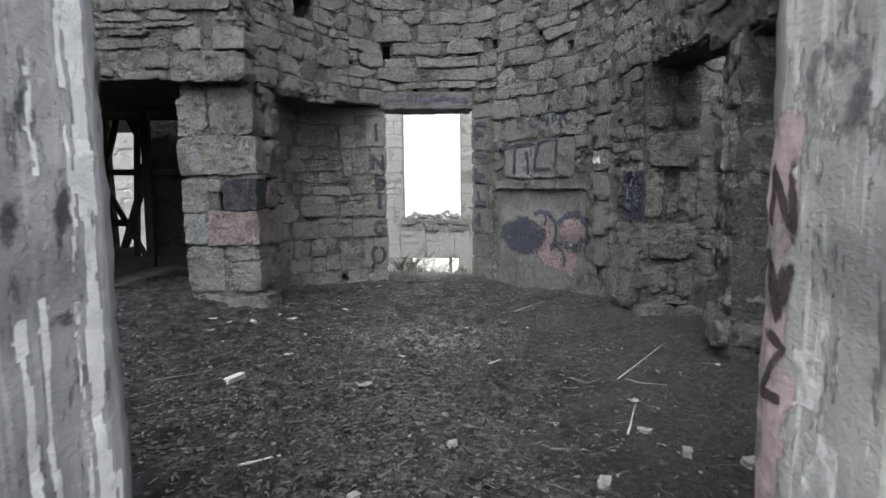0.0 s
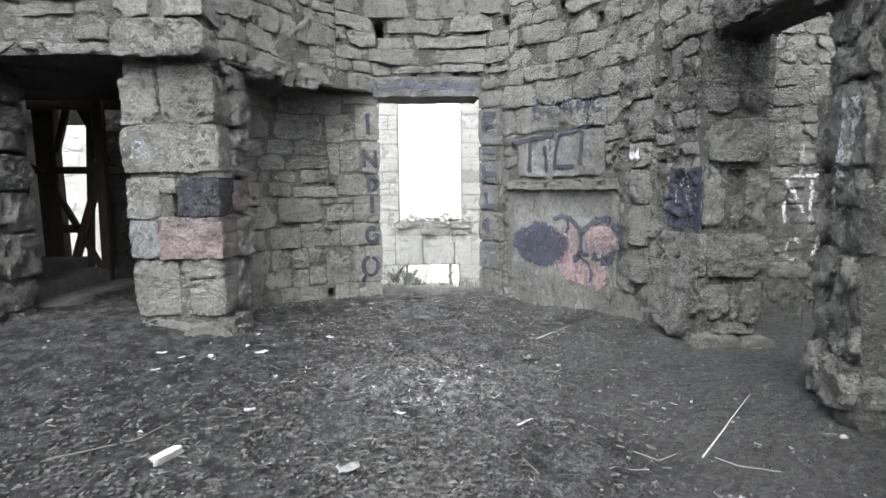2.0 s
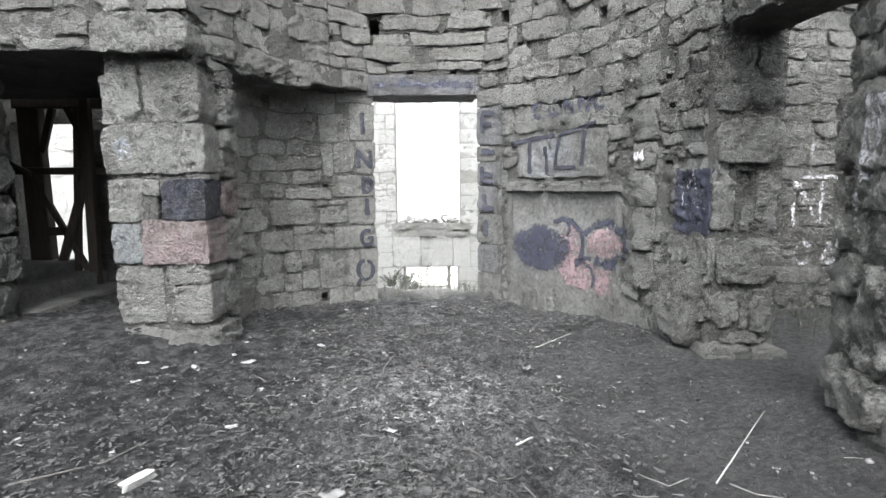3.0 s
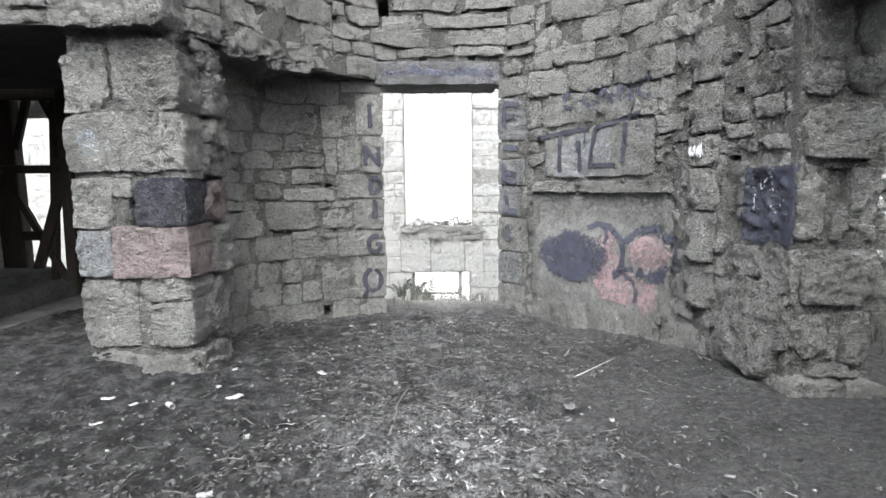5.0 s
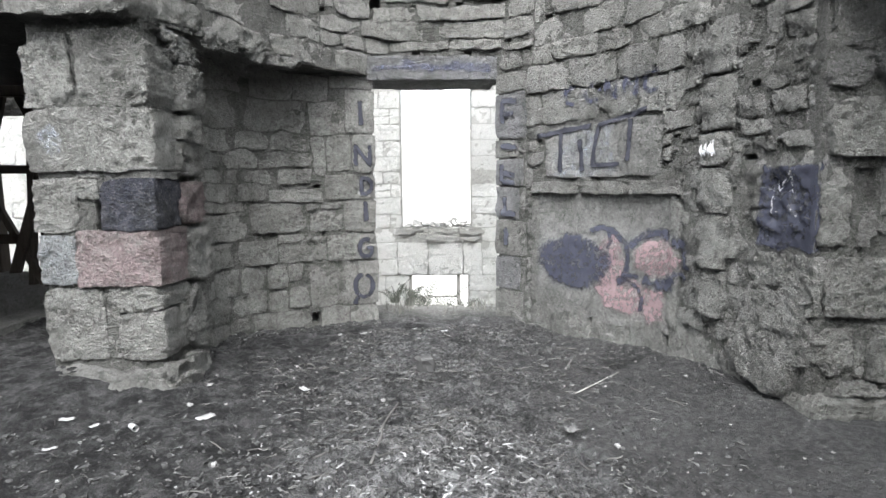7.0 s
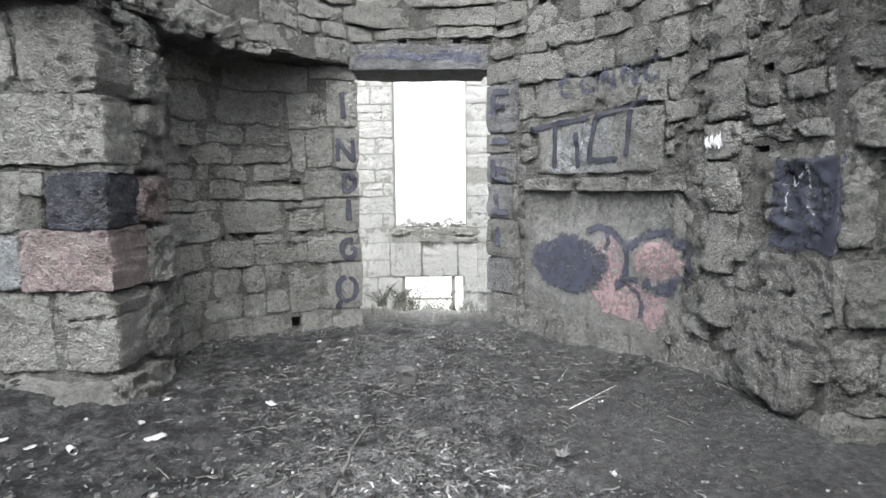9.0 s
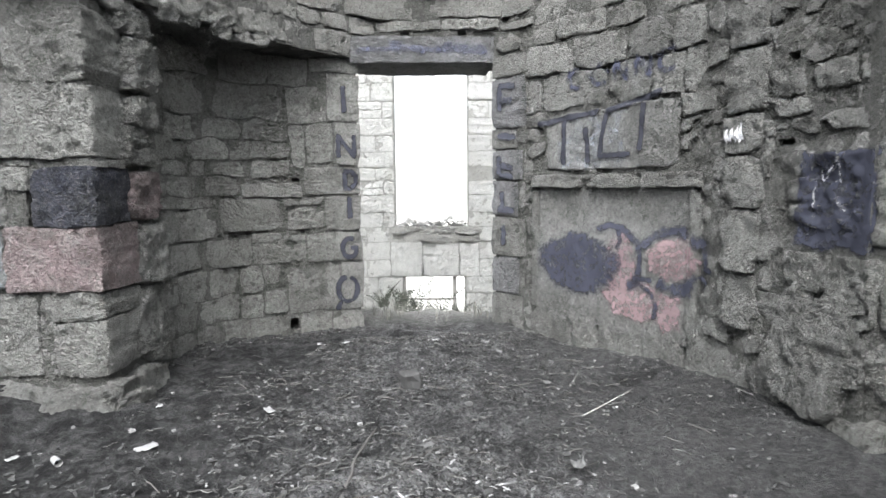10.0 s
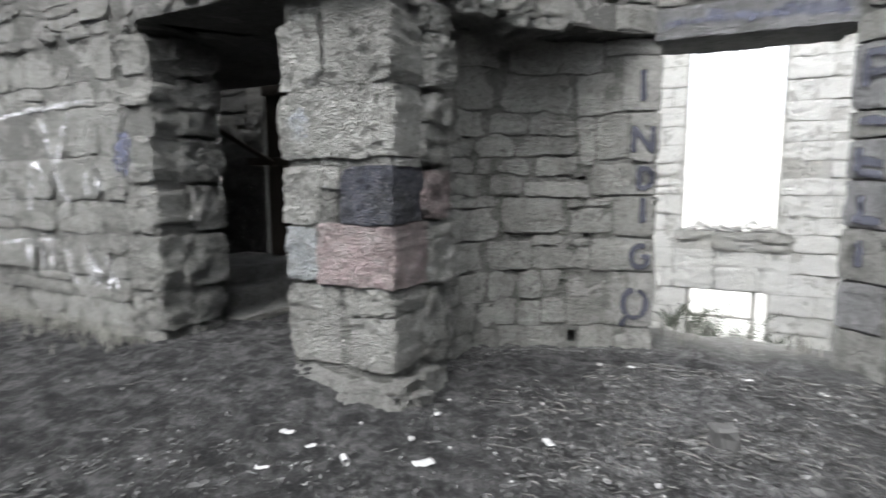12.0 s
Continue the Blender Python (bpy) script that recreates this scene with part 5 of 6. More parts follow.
beam(frame_thing, (-5.9, 9.4, 2.72), (-3.4, 9.35, 2.7), 0.14, 0.12, "rail")

steps = tagged(new("stone_steps"), "worn stone steps inside the dark doorway", "steps")
for z, x1 in ((0.2, -4.42), (0.38, -4.85), (0.54, -5.25)):
    bm = bmesh.new()
    bmesh.ops.create_cube(bm, size=1.0)
    bmesh.ops.scale(bm, vec=(x1 + 6.4, 2.0, 0.4), verts=bm.verts)
    bmesh.ops.bevel(bm, geom=bm.edges[:], offset=0.025, segments=2, affect="EDGES")
    bmesh.ops.subdivide_edges(bm, edges=bm.edges[:], cuts=3, use_grid_fill=True)
    for v in bm.verts:
        v.co += Vector((0.02, 0.0, 0.012)) * noise.noise(v.co * 3 + Vector((z * 9, 0, 0)))
    bmesh.ops.transform(bm, matrix=Matrix.Translation(((x1 - 6.4) / 2, 8.5, z - 0.2)), verts=bm.verts)
    part("step", bm, PIER, steps)

# ---- low opening and sill of the outer wall ----
bars = tagged(new("window_bars"), "weathered wooden frame in the low outer opening", "window frame")
GREYWOOD = plain_material("weathered_wood", (0.2, 0.19, 0.17), (0.36, 0.35, 0.33), 8.0, 0.85, (5, 5, 0.8), 0.4)
beam(bars, (0.2, 14.5, -2.2), (0.2, 14.5, -0.36), 0.08, 0.1, "post", GREYWOOD)
beam(bars, (-0.84, 14.5, -2.2), (-0.84, 14.5, -0.36), 0.08, 0.1, "post", GREYWOOD)
beam(bars, (-0.84, 14.55, -0.85), (0.25, 14.55, -0.85), 0.04, 0.05, "rail", GREYWOOD)


# ---- litter, sticks, leaves ----
def floor_at(x, y):
    hit = SURFACE_GROUND.ray_cast(Vector((x, y, 3)), Vector((0, 0, -1)))[0]
    return hit.z if hit is not None else ground_height(x, y)


SURFACE_GROUND = BVHTree.FromPolygons(gv, gf)
LEAF = plain_material("dry_leaves", (0.012, 0.012, 0.012), (0.06, 0.0595, 0.058), 9.0, 0.85, relief=0.2)
PALE_LEAF = plain_material("bleached_leaves", (0.04, 0.04, 0.0395), (0.125, 0.1245, 0.122), 9.0, 0.8, relief=0.2)
STRAW = plain_material("bleached_straw", (0.06, 0.0595, 0.057), (0.18, 0.178, 0.17), 12.0, 0.8, relief=0.2)
TWIG = plain_material("grey_twig", (0.03, 0.029, 0.027), (0.1, 0.097, 0.092), 12.0, 0.85, relief=0.3)
PAPER = plain_material("dirty_white_paper", (0.13, 0.13, 0.128), (0.31, 0.31, 0.307), 15.0, 0.7, relief=0.2)
BARE_WOOD = plain_material("peeled_wood", (0.17, 0.168, 0.16), (0.36, 0.355, 0.34), 10.0, 0.7, (3, 3, 3), 0.3)
CHIP = plain_material("limestone_chips", (0.07, 0.0695, 0.068), (0.22, 0.219, 0.214), 20.0, 0.9, relief=0.4)
CLOD = plain_material("earth_clods", (0.02, 0.02, 0.0195), (0.07, 0.0695, 0.068), 20.0, 0.95, relief=0.5)


def loose(name, label, category, count, rng, pick, shape, material):
    """Uncountable small stuff on the floor, joined into one mesh."""
    v, f = [], []
    for _ in range(count):
        x, y = pick(rng)
        pv, pf = shape(rng)
        k = len(v)
        z = floor_at(x, y)
        spin = Matrix.Rotation(rng.uniform(0, 6.28), 3, "Z")
        v += [spin @ Vector(p) + Vector((x, y, z)) for p in pv]
        f += [tuple(i + k for i in q) for q in pf]
    return tagged(link_mesh(name, v, f, material, smooth=False), label, category, kind="stuff")


def leaf_shape(rng):
    s, h = rng.uniform(0.005, 0.016) + 0.025 * rng.random() ** 5, rng.uniform(0.002, 0.018)
    w, t, b = s * rng.uniform(0.3, 0.65), rng.uniform(0.0, 0.014), rng.uniform(-0.3, 0.3) * s
    v = [(-s, b, 0.003 + t), (-s * 0.5, -w * 0.8, 0.004 + h), (s * 0.3, -w, 0.004 + h), (s, b, 0.003 + h * 0.8), (s * 0.35, w, 0.003 + t), (-s * 0.5, w * 0.75, 0.003), (-s * 0.45, 0, 0.004 + h * 0.25), (s * 0.35, 0, 0.004 + h * 0.3)]
    return v, [(0, 1, 6), (1, 2, 7, 6), (2, 3, 7), (3, 4, 7), (4, 5, 6, 7), (5, 0, 6)]


def shred_shape(rng):
    l, w, h = rng.uniform(0.012, 0.045), rng.uniform(0.002, 0.008), rng.uniform(0.002, 0.014)
    b = rng.uniform(-0.3, 0.3) * l
    return [(-l, -w, 0.002), (-l, w, 0.003), (0, b - w, h), (0, b + w, h * 0.6), (l, -w * 0.6, 0.003), (l, w * 0.5, 0.002)], [(0, 2, 3, 1), (2, 4, 5, 3)]


def straw_shape(rng, size=(0.04, 0.2), thick=(0.001, 0.0025)):
    l, r = rng.uniform(*size), rng.uniform(*thick)
    bend, z = rng.uniform(-0.1, 0.1) * l, r + 0.002
    v, f = [], []
    for i in range(4):
        s = i / 3
        c = Vector((l * (s - 0.5), bend * 4 * s * (1 - s), z + rng.uniform(0, 0.012)))
        v += [c + Vector((0, -r, -r)), c + Vector((0, r, -r)), c + Vector((0, 0, r))]
    for i in range(3):
        for k in range(3):
            f.append((i * 3 + k, i * 3 + (k + 1) % 3, i * 3 + 3 + (k + 1) % 3, i * 3 + 3 + k))
    return v, f


def chip_shape(rng, size=(0.003, 0.011)):
    s = rng.uniform(*size)
    v = [Vector((rng.uniform(0.6, 1.2) * x, rng.uniform(0.6, 1.2) * y, rng.uniform(0.4, 0.8) * z + 0.4)) * s for x in (-1, 1) for y in (-1, 1) for z in (-1, 1)]
    return v, [(0, 1, 3, 2), (4, 6, 7, 5), (0, 4, 5, 1), (2, 3, 7, 6), (0, 2, 6, 4), (1, 5, 7, 3)]


def room(rng):
    while True:
        x, y = rng.uniform(-4.5, 2.2), rng.uniform(1.6, 8.8)
        if y > 6.3 and x < -2.0 or y > 7 and abs(x) > 1.9 - 0.9 * (y - 7) or x > 2.5 - 0.22 * (y - 4) * (y > 4):
            continue
        return x, y


def middle(rng):
    while True:
        x, y = rng.gauss(-0.25, 0.75), rng.uniform(2.0, 8.5)
        if abs(x + 0.2) < 1.9 and noise.fractal(Vector((x * 1.6, y * 1.6, 6)), 0.6, 2.2, 3) > rng.uniform(-0.5, 0.35) and abs(x) < 1.9 - 0.9 * max(0, y - 7.4):
            return x, y


def left_front(rng):
    return rng.uniform(-3.6, 0.4), rng.triangular(2.0, 6.2, 3.6)


def by_right_wall(rng):
    u = rng.uniform(0.3, RL)
    p = right_line.at(u) + right_line.inward(u) * abs(rng.gauss(0.05, 0.16))
    return p.x, p.y


def by_niche(rng):
    u = rng.uniform(0.3, NL)
    p = niche_line.at(u) + niche_line.inward(u) * (0.02 + abs(rng.gauss(0.0, 0.09)))
    return p.x, p.y


rng = random.Random(5)
loose("stone_chips", "grey chips and mortar fallen along the recess wall", "stone chips", 420, rng, by_niche, lambda r: chip_shape(r, (0.004, 0.02)), CLOD)
loose("stone_chips", "pale chips along the foot of the recess wall", "stone chips", 90, rng, by_niche, lambda r: chip_shape(r, (0.003, 0.012)), CHIP)
loose("leaf_litter", "dark dry leaves trodden over the earth floor", "leaf litter", 5200, rng, middle, leaf_shape, LEAF)
loose("leaf_litter", "scattered dark leaves on the earth floor", "leaf litter", 2600, rng, left_front, leaf_shape, LEAF)
loose("leaf_litter", "bleached grey leaves and bark on the earth floor", "leaf litter", 450, rng, middle, leaf_shape, PALE_LEAF)
loose("bark_shreds", "grey bark and leaf shreds matted on the earth", "bark shreds", 1100, rng, middle, shred_shape, PALE_LEAF)
loose("bark_shreds", "dark matted shreds on the earth floor", "bark shreds", 2600, rng, middle, shred_shape, LEAF)
loose("leaf_litter", "few grey leaves over the bare earth", "leaf litter", 140, rng, room, leaf_shape, PALE_LEAF)
loose("straw", "short pale fibres matted in the ashes", "straw", 1300, rng, middle, lambda r: straw_shape(r, (0.015, 0.06), (0.001, 0.0028)), STRAW)
loose("straw", "thin bleached straw strewn over the floor", "straw", 420, rng, room, lambda r: straw_shape(r, (0.03, 0.14), (0.0008, 0.0018)), STRAW)
loose("twigs", "small grey twigs strewn over the leaf litter", "twigs", 560, rng, middle, lambda r: straw_shape(r, (0.05, 0.2), (0.0015, 0.0035)), TWIG)
loose("stone_chips", "pale limestone chips scattered on the floor", "stone chips", 300, rng, room, chip_shape, CHIP)
loose("stone_chips", "fine pale grit scattered on the floor", "stone chips", 900, rng, room, lambda r: chip_shape(r, (0.0015, 0.005)), CHIP)
loose("stone_chips", "fallen chips along the foot of the wall", "stone chips", 130, rng, by_right_wall, lambda r: chip_shape(r, (0.002, 0.008)), CHIP)
loose("straw", "dry straw along the foot of the wall", "straw", 60, rng, by_right_wall, lambda r: straw_shape(r, (0.03, 0.12), (0.0008, 0.0016)), STRAW)
loose("earth_clods", "dark clods of earth on the floor", "earth clods", 3200, rng, left_front, lambda r: chip_shape(r, (0.003, 0.016)), CLOD)
loose("bark_shreds", "dark shreds of bark and leaf on trodden earth", "bark shreds", 1500, rng, left_front, shred_shape, LEAF)
loose("bark_shreds", "grey shreds of bark on trodden earth", "bark shreds", 420, rng, left_front, shred_shape, PALE_LEAF)
loose("ash_flakes", "white ash and charred paper flakes in a cold fireplace", "ash", 220, rng, lambda r: (r.gauss(-0.12, 0.34), r.gauss(5.35, 0.36)), shred_shape, PAPER)
loose("ash_flakes", "grey ash flakes strewn along the middle of the floor", "ash", 220, rng, middle, lambda r: chip_shape(r, (0.003, 0.009)), PAPER)
loose("earth_clods", "small clods of earth on the floor", "earth clods", 1800, rng, room, lambda r: chip_shape(r, (0.002, 0.009)), CLOD)


def stick(label, pts, r, material, category="stick", lift=0.0, name="stick"):
    """A tapering, slightly crooked stick lying on the floor."""
    v, f, n = [], [], len(pts)
    pts = [Vector((x, y, floor_at(x, y) + r + lift)) for x, y in pts]
    path = []
    for a, c in zip(pts, pts[1:]):
        path += [a.lerp(c, i / 4) for i in range(4)]
    path.append(pts[-1])
    for k, p in enumerate(path):
        d = (path[min(k + 1, len(path) - 1)] - path[max(k - 1, 0)]).normalized()
        side = d.cross(Vector((0, 0, 1))).normalized()
        up = side.cross(d)
        rr = r * (1 - 0.35 * k / len(path)) * (1 + 0.15 * math.sin(k * 2.1))
        wob = side * r * 0.25 * math.sin(k * 1.7)
        v += [p + wob + (side * math.cos(q) + up * math.sin(q)) * rr for q in [i * math.pi / 3 for i in range(6)]]
    for k in range(len(path) - 1):
        f += [(k * 6 + i, k * 6 + (i + 1) % 6, k * 6 + 6 + (i + 1) % 6, k * 6 + 6 + i) for i in range(6)]
    f += [tuple(range(5, -1, -1)), tuple(len(v) - 6 + i for i in range(6))]
    return tagged(link_mesh(name, v, f, material), label, category, "sticks and twigs on the floor")


stick("long peeled pale stick lying on bare earth", [(1.31, 4.08), (1.93, 4.73)], 0.005, BARE_WOOD)
stick("thin pale stick with a scrap of paper", [(1.08, 3.15), (1.29, 3.62)], 0.008, BARE_WOOD)
stick("pale bare stick lying near the apse wall", [(0.85, 6.61), (1.26, 6.9)], 0.005, BARE_WOOD)
stick("thin straight stick lying near the apse", [(0.87, 7.05), (1.01, 7.33)], 0.008, STRAW)
stick("crooked dark twig in the leaf litter", [(-0.54, 5.5), (-0.52, 5.8), (-0.53, 6.06), (-0.46, 6.4)], 0.011, TWIG, "twig", name="twig")
stick("bent pale twig lying on bare earth", [(1.36, 4.05), (1.42, 3.94), (1.58, 3.83)], 0.006, STRAW, "twig", name="twig")
stick("dark forked twig near the entrance", [(-0.35, 2.72), (-0.15, 2.93)], 0.01, TWIG, "twig", name="twig")
stick("short pale stick in the leaf litter", [(0.38, 4.6), (0.49, 4.67)], 0.008, BARE_WOOD)
stick("thin grey twig near the pier", [(-2.3, 4.2), (-1.95, 4.45), (-1.85, 4.75)], 0.008, TWIG, "twig", name="twig")
stick("thin straw-coloured twig on the floor", [(0.6, 3.02), (0.95, 2.96)], 0.005, STRAW, "twig", name="twig")
stick("pale split stick near the entrance", [(-1.12, 2.86), (-0.9, 2.9)], 0.009, BARE_WOOD)
stick("thin twig on the bare earth", [(0.9, 4.3), (1.1, 4.15), (1.22, 4.18)], 0.005, STRAW, "twig", name="twig")
stick("curved pale twig in the litter", [(0.35, 4.2), (0.42, 4.05), (0.36, 3.9)], 0.007, TWIG, "twig", name="twig")


def lump(name, label, category, x, y, size, material, seed, turn=0.0, amp=0.18):
    """A rough block or crumpled scrap resting on the floor."""
    bm = bmesh.new()
    bmesh.ops.create_cube(bm, size=1.0)
    bmesh.ops.bevel(bm, geom=bm.edges[:], offset=0.12, segments=1, affect="EDGES")
    bmesh.ops.subdivide_edges(bm, edges=bm.edges[:], cuts=1, use_grid_fill=True)
    for v in bm.verts:
        v.co += noise.noise_vector(v.co * 1.9 + Vector((seed, 0, 0))) * amp
    bmesh.ops.scale(bm, vec=size, verts=bm.verts)
    low = min(v.co.z for v in bm.verts)
    bmesh.ops.translate(bm, vec=(0, 0, -low - 0.004), verts=bm.verts)
    me = bpy.data.meshes.new(name)
    bm.to_mesh(me)
    bm.free()
    me.materials.append(material)
    ob = new(name, me)
    ob.matrix_world = pose(x, y, floor_at(x, y), 0, 0, turn)
    return tagged(ob, label, category, "loose stones on the floor")


def scrap(label, x, y, w, l, turn, seed, material=None, curl=0.35, name="paper_scrap", category="paper"):
    """A crumpled sheet with thickness, lying on the floor."""
    v, f, n = [], [], 7
    for side in (0, 1):
        for j in range(n):
            for i in range(n):
                p, q = 0.75 * (i / (n - 1) - 0.5), 0.75 * (j / (n - 1) - 0.5)
                h = 0.004 + curl * w * (0.5 + 0.5 * noise.noise(Vector((p * 6 + seed, q * 6, 0)))) * (0.4 + abs(p)) + 0.0025 * side
                v.append((p * l * (1 + 0.2 * noise.noise(Vector((q * 4, seed, 0)))), q * w * (1 + 0.3 * noise.noise(Vector((p * 4, seed, 5)))), h))
    k = n * n
    for j in range(n - 1):
        for i in range(n - 1):
            a = j * n + i
            f += [(a, a + n, a + n + 1, a + 1), (a + k, a + 1 + k, a + n + 1 + k, a + n + k)]
    rim = [i for i in range(n)] + [j * n + n - 1 for j in range(1, n)] + [k - 1 - i for i in range(1, n)] + [j * n for j in range(n - 2, 0, -1)]
    f += [(rim[i], rim[(i + 1) % len(rim)], rim[(i + 1) % len(rim)] + k, rim[i] + k) for i in range(len(rim))]
    ob = link_mesh(name, v, f, material or PAPER)
    ob.matrix_world = pose(x, y, floor_at(x, y), 0, 0, turn)
    return tagged(ob, label, category, "litter on the floor")


lump("wood_billet", "pale broken billet of wood lying on dark earth", "wood block", -1.63, 4.2, (0.18, 0.056, 0.05), BARE_WOOD, 3, 62, 0.16)
lump("stone", "small dark squared stone on the leaf litter", "stone", -0.29, 7.1, (0.13, 0.12, 0.13), LEAF, 4, 20)
lump("stone", "pale loose stone beside the entrance jamb", "stone", 1.59, 2.74, (0.1, 0.07, 0.045), CHIP, 6, 15)
lump("stone", "flat grey stone near the entrance", "stone", 1.19, 3.18, (0.08, 0.045, 0.03), CHIP, 7, -30)
lump("stone", "pale stone chip near the entrance", "stone", 0.04, 3.02, (0.06, 0.05, 0.035), CHIP, 8, 10)
lump("stone", "pale stone chip beside the threshold", "stone", -0.44, 2.5, (0.06, 0.045, 0.03), CHIP, 9, 40)
lump("stone", "flat pale stone near the threshold", "stone", 0.78, 2.59, (0.09, 0.06, 0.04), CHIP, 10, 70)
lump("stone", "small grey stone near the threshold", "stone", 1.31, 2.87, (0.08, 0.05, 0.04), CHIP, 11, 70)
for k, (x, y) in enumerate(((2.05, 4.05), (-1.98, 4.57), (-2.69, 4.79), (0.87, 5.67), (-1.89, 6.3), (-0.58, 6.54), (0.71, 3.4), (-1.4, 5.5))):
    lump("stone_chip", "small white limestone chip on dark earth", "stone chip", x, y, (0.034, 0.026, 0.018), CHIP, 20 + k, 40 * k, 0.3)
scrap("folded white paper on dark earth", -1.69, 6.08, 0.09, 0.15, 50, 1)
scrap("torn white cigarette packet on the floor", -1.19, 6.66, 0.06, 0.13, -50, 2)
scrap("torn paper scraps near the pier", -2.53, 5.99, 0.06, 0.12, 10, 3)
scrap("torn paper scrap near the pier", -2.35, 5.98, 0.05, 0.08, 70, 4)
scrap("crumpled wrapper on the earth floor", -1.4, 4.88, 0.07, 0.1, 20, 5)
scrap("crumpled clear plastic in the litter", -0.6, 4.01, 0.1, 0.15, 30, 6, CHIP, 0.7)
scrap("flattened white wrapper near the window", -0.14, 8.34, 0.06, 0.16, 20, 7)
scrap("white paper near the apse wall", -0.96, 8.25, 0.07, 0.09, 60, 8, None, 0.6)
scrap("dirty wrapper in the leaf litter", -0.38, 4.79, 0.05, 0.12, -40, 9)
scrap("crumpled paper ball on the floor", 0.65, 5.9, 0.1, 0.1, 0, 10, PALE_LEAF, 0.9)
scrap("scrap of white paper on a stick", 1.29, 3.66, 0.07, 0.09, 20, 11, None, 0.7)
scrap("white paper shreds near the window jamb", 0.35, 8.23, 0.05, 0.1, 10, 12)
scrap("torn wrapper near the recess wall", -1.2, 8.2, 0.05, 0.09, 100, 13)
scrap("torn white paper beside the pier", -1.89, 6.63, 0.05, 0.07, 100, 14)
scrap("white scrap of card on the floor", -2.44, 5.7, 0.05, 0.1, 30, 15)
scrap("grey lobed leaf lying on the litter", -0.45, 7.12, 0.1, 0.13, 30, 16, PALE_LEAF, 0.2, "leaf", "leaf")
scrap("split bark piece in the leaf litter", -0.17, 6.14, 0.07, 0.24, 35, 17, PALE_LEAF, 0.5, "bark_piece", "bark")
scrap("curved bark piece in the leaf litter", -0.3, 6.0, 0.05, 0.16, -20, 18, LEAF, 0.7, "bark_piece", "bark")

# small white tube and a ring of cord
bm = bmesh.new()
bmesh.ops.create_cone(bm, segments=14, radius1=0.017, radius2=0.02, depth=0.075)
bmesh.ops.transform(bm, matrix=pose(-2.06, 5.9, floor_at(-2.06, 5.9) + 0.018, 0, 90, -40), verts=bm.verts)
me = bpy.data.meshes.new("cup")
bm.to_mesh(me)
me.materials.append(PAPER)
tagged(new("cup", me), "small white plastic cup lying on its side", "cup")
bm.free()
ring = [(-1.3 + 0.07 * math.cos(a), 7.2 + 0.07 * math.sin(a)) for a in [i * 0.6 for i in range(10)]]
stick("loop of dark cord on the floor", ring, 0.006, TWIG, "cord", name="cord")

# ---- plants ----
FERN = plain_material("fern_green", (0.035, 0.039, 0.03), (0.1, 0.108, 0.086), 9.0, 0.7, relief=0.2)
DRYGRASS = plain_material("dry_grass", (0.09, 0.089, 0.078), (0.22, 0.218, 0.195), 9.0, 0.8, relief=0.2)


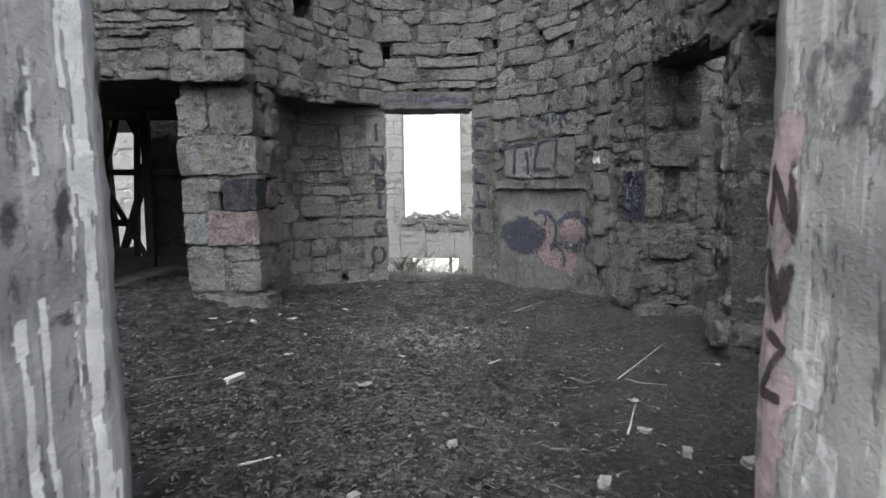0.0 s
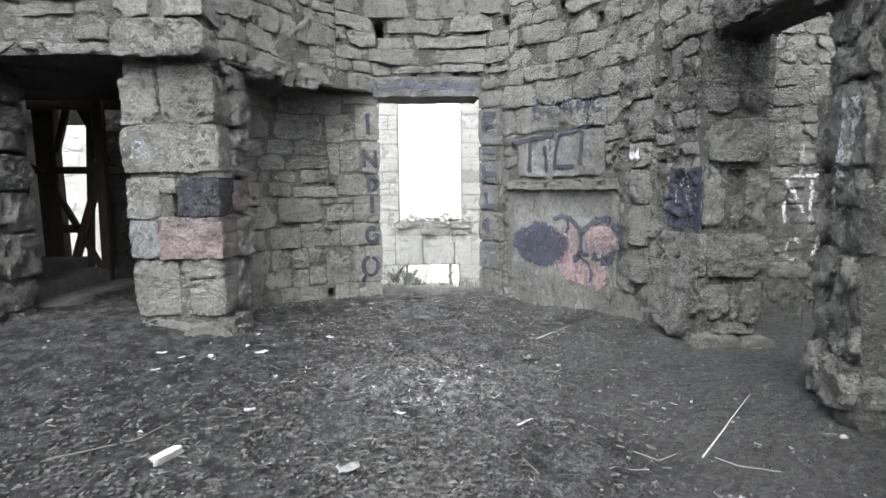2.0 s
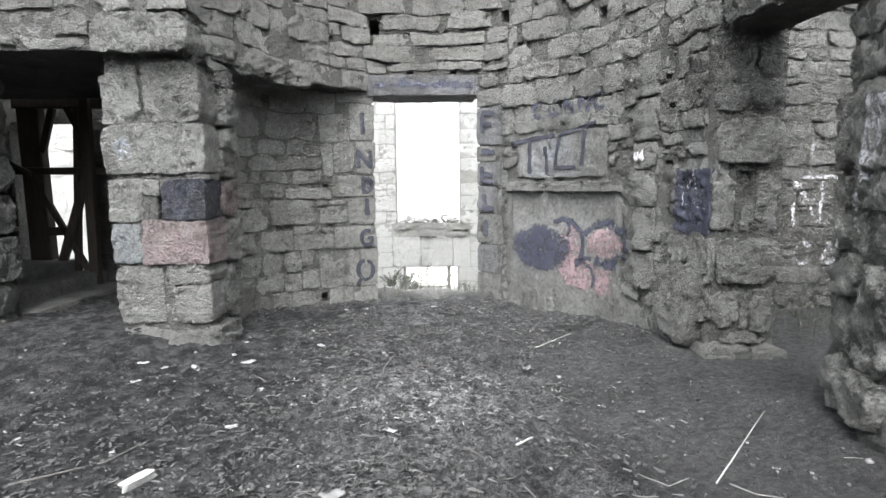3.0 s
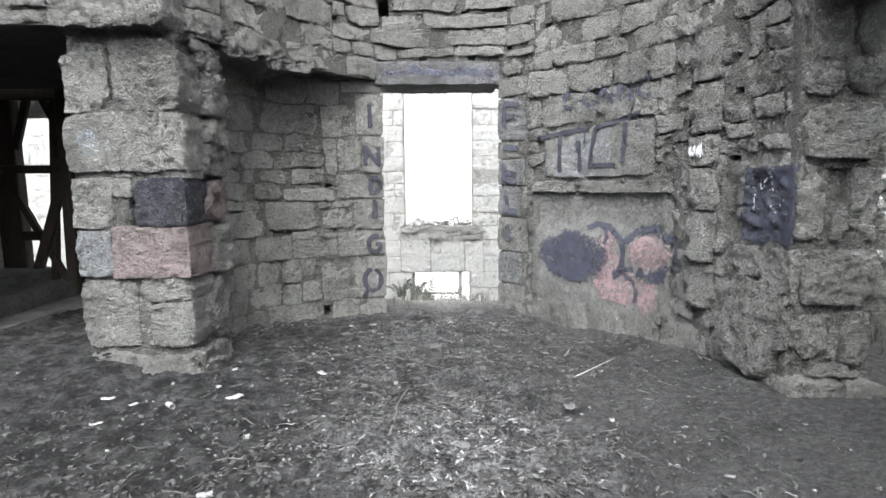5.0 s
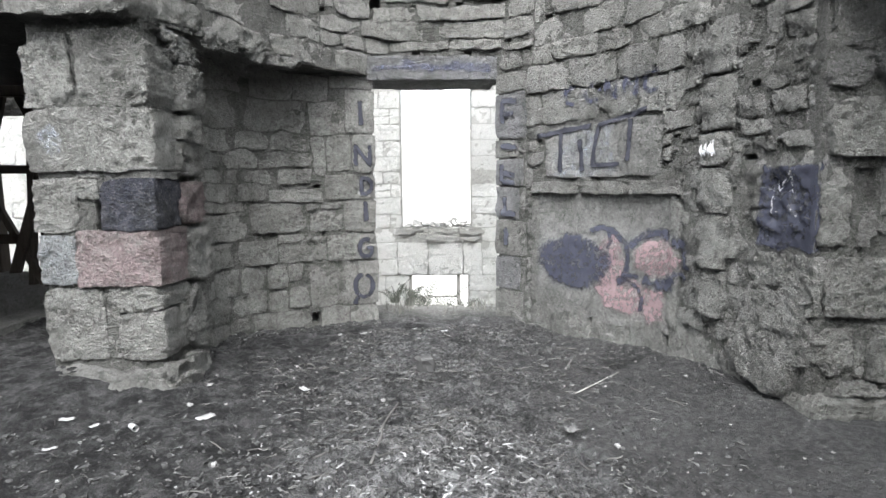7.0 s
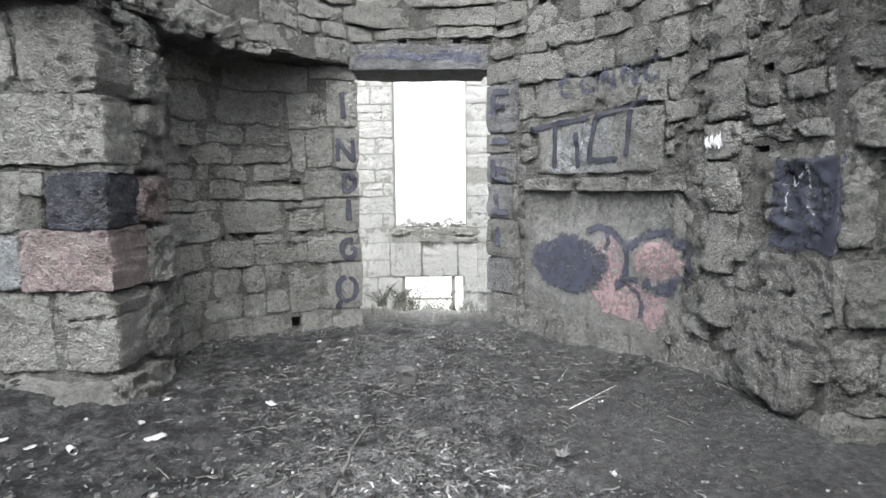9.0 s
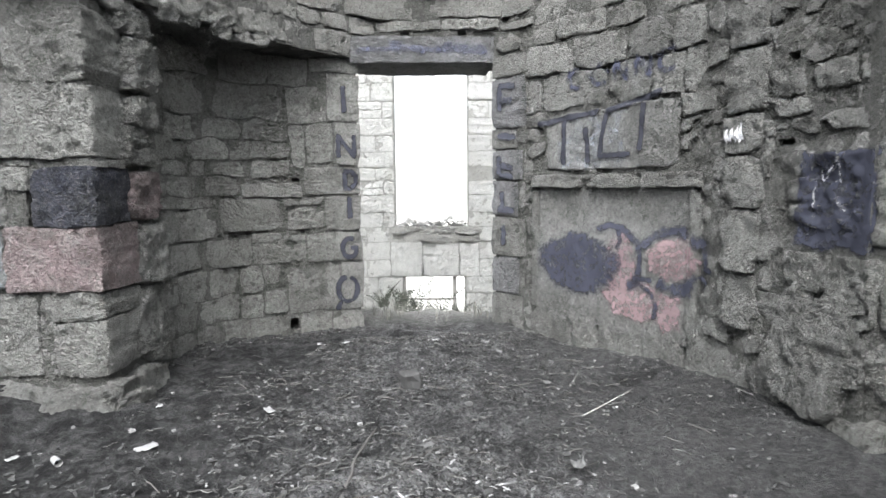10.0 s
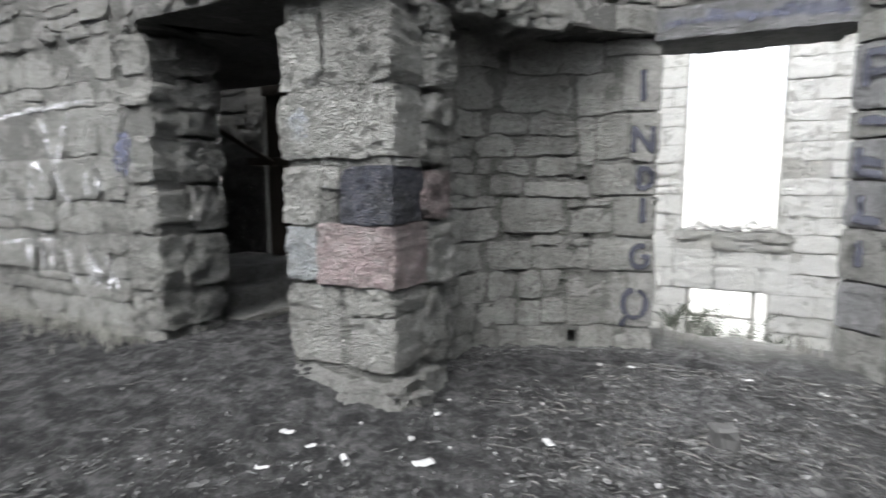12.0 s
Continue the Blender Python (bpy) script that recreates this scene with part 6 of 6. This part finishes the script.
def fern(x, y, height, seed):
    rng = random.Random(seed)
    plant = tagged(new("fern"), "small green fern growing outside the window sill", "fern", "ferns beyond the window")
    z = ground_height(x, y) - 0.02
    for k in range(7):
        a, tilt = rng.uniform(0, 6.28), rng.uniform(0.25, 0.8)
        h = height * rng.uniform(0.7, 1.1)
        v, f = [], []
        last = None
        for i in range(15):
            s = i / 14
            p = Vector((x, y, z)) + Vector((math.cos(a), math.sin(a), 0)) * (tilt * h * s * s) + Vector((0, 0, h * (s - 0.25 * s * s)))
            if last is not None:
                d = (p - last).normalized()
                side = d.cross(Vector((math.cos(a + 1.2), math.sin(a + 1.2), 0.4))).normalized()
                w = 0.004
                n = len(v)
                v += [last - side * w, last + side * w, p + side * w * 0.7, p - side * w * 0.7]
                f.append((n, n + 1, n + 2, n + 3))
                if s > 0.2:
                    for sg in (-1, 1):
                        l = 0.1 * height * 2 * (1.15 - s) * rng.uniform(0.7, 1.2)
                        tip = p + side * sg * l + d * l * 0.5
                        n = len(v)
                        v += [p, p + side * sg * l * 0.5 + d * 0.008 + Vector((0, 0, 0.006)), tip, p + side * sg * l * 0.5 - d * 0.005]
                        f.append((n, n + 1, n + 2, n + 3))
            last = p
        link_mesh("frond", v, f, FERN, plant, smooth=False)


for k, (x, y, h) in enumerate(((-0.42, 10.15, 0.72), (-0.6, 10.0, 0.55), (-0.1, 10.2, 0.6), (-0.3, 10.35, 0.85), (0.15, 10.1, 0.4), (-0.75, 9.75, 0.4), (-0.2, 10.6, 0.9))):
    fern(x, y, h, 70 + k)


def tuft(rng, tall=1.0):
    v, f = [], []
    for _ in range(5):
        a, h, w = rng.uniform(0, 6.28), tall * rng.uniform(0.05, 0.16), 0.003 * tall
        r = tall * rng.uniform(0.02, 0.09)
        d, s = Vector((math.cos(a), math.sin(a), 0)), Vector((-math.sin(a), math.cos(a), 0)) * w
        n = len(v)
        v += [s, -s, d * r * 0.4 + Vector((0, 0, h * 0.7)) - s * 0.7, d * r * 0.4 + Vector((0, 0, h * 0.7)) + s * 0.7, d * r + Vector((0, 0, h))]
        f += [(n, n + 1, n + 2, n + 3), (n + 3, n + 2, n + 4)]
    return v, f


loose("grass_tufts", "dry grass tufts at the window threshold", "grass", 60, rng, lambda r: (r.choice((r.uniform(-0.85, -0.5), r.uniform(0.2, 0.45), r.uniform(-0.8, 0.4))), r.uniform(9.1, 9.9)), tuft, DRYGRASS)
loose("grass_tufts", "low dry weeds along the long wall", "grass", 420, rng, lambda r: (r.uniform(-8.5, -4.7), 6.72 - abs(r.gauss(0, 0.18))), tuft, DRYGRASS)
loose("grass_tufts", "dark weeds at the foot of the side chamber wall", "grass", 160, rng, lambda r: (r.uniform(2.8, 4.6), 7.45 - abs(r.gauss(0, 0.45))), lambda r: tuft(r, 0.8), FERN)
nest = loose("twigs", "pale dry twigs heaped on the outer sill", "twigs", 110, rng, lambda r: (r.uniform(-0.9, 0.4), r.uniform(14.44, 14.8)), lambda r: straw_shape(r, (0.15, 0.5), (0.004, 0.008)), BARE_WOOD)
for v in nest.data.vertices:
    v.co.z += 0.68 - ground_height(v.co.x, v.co.y) + 0.3 * abs(noise.noise(v.co * 4))
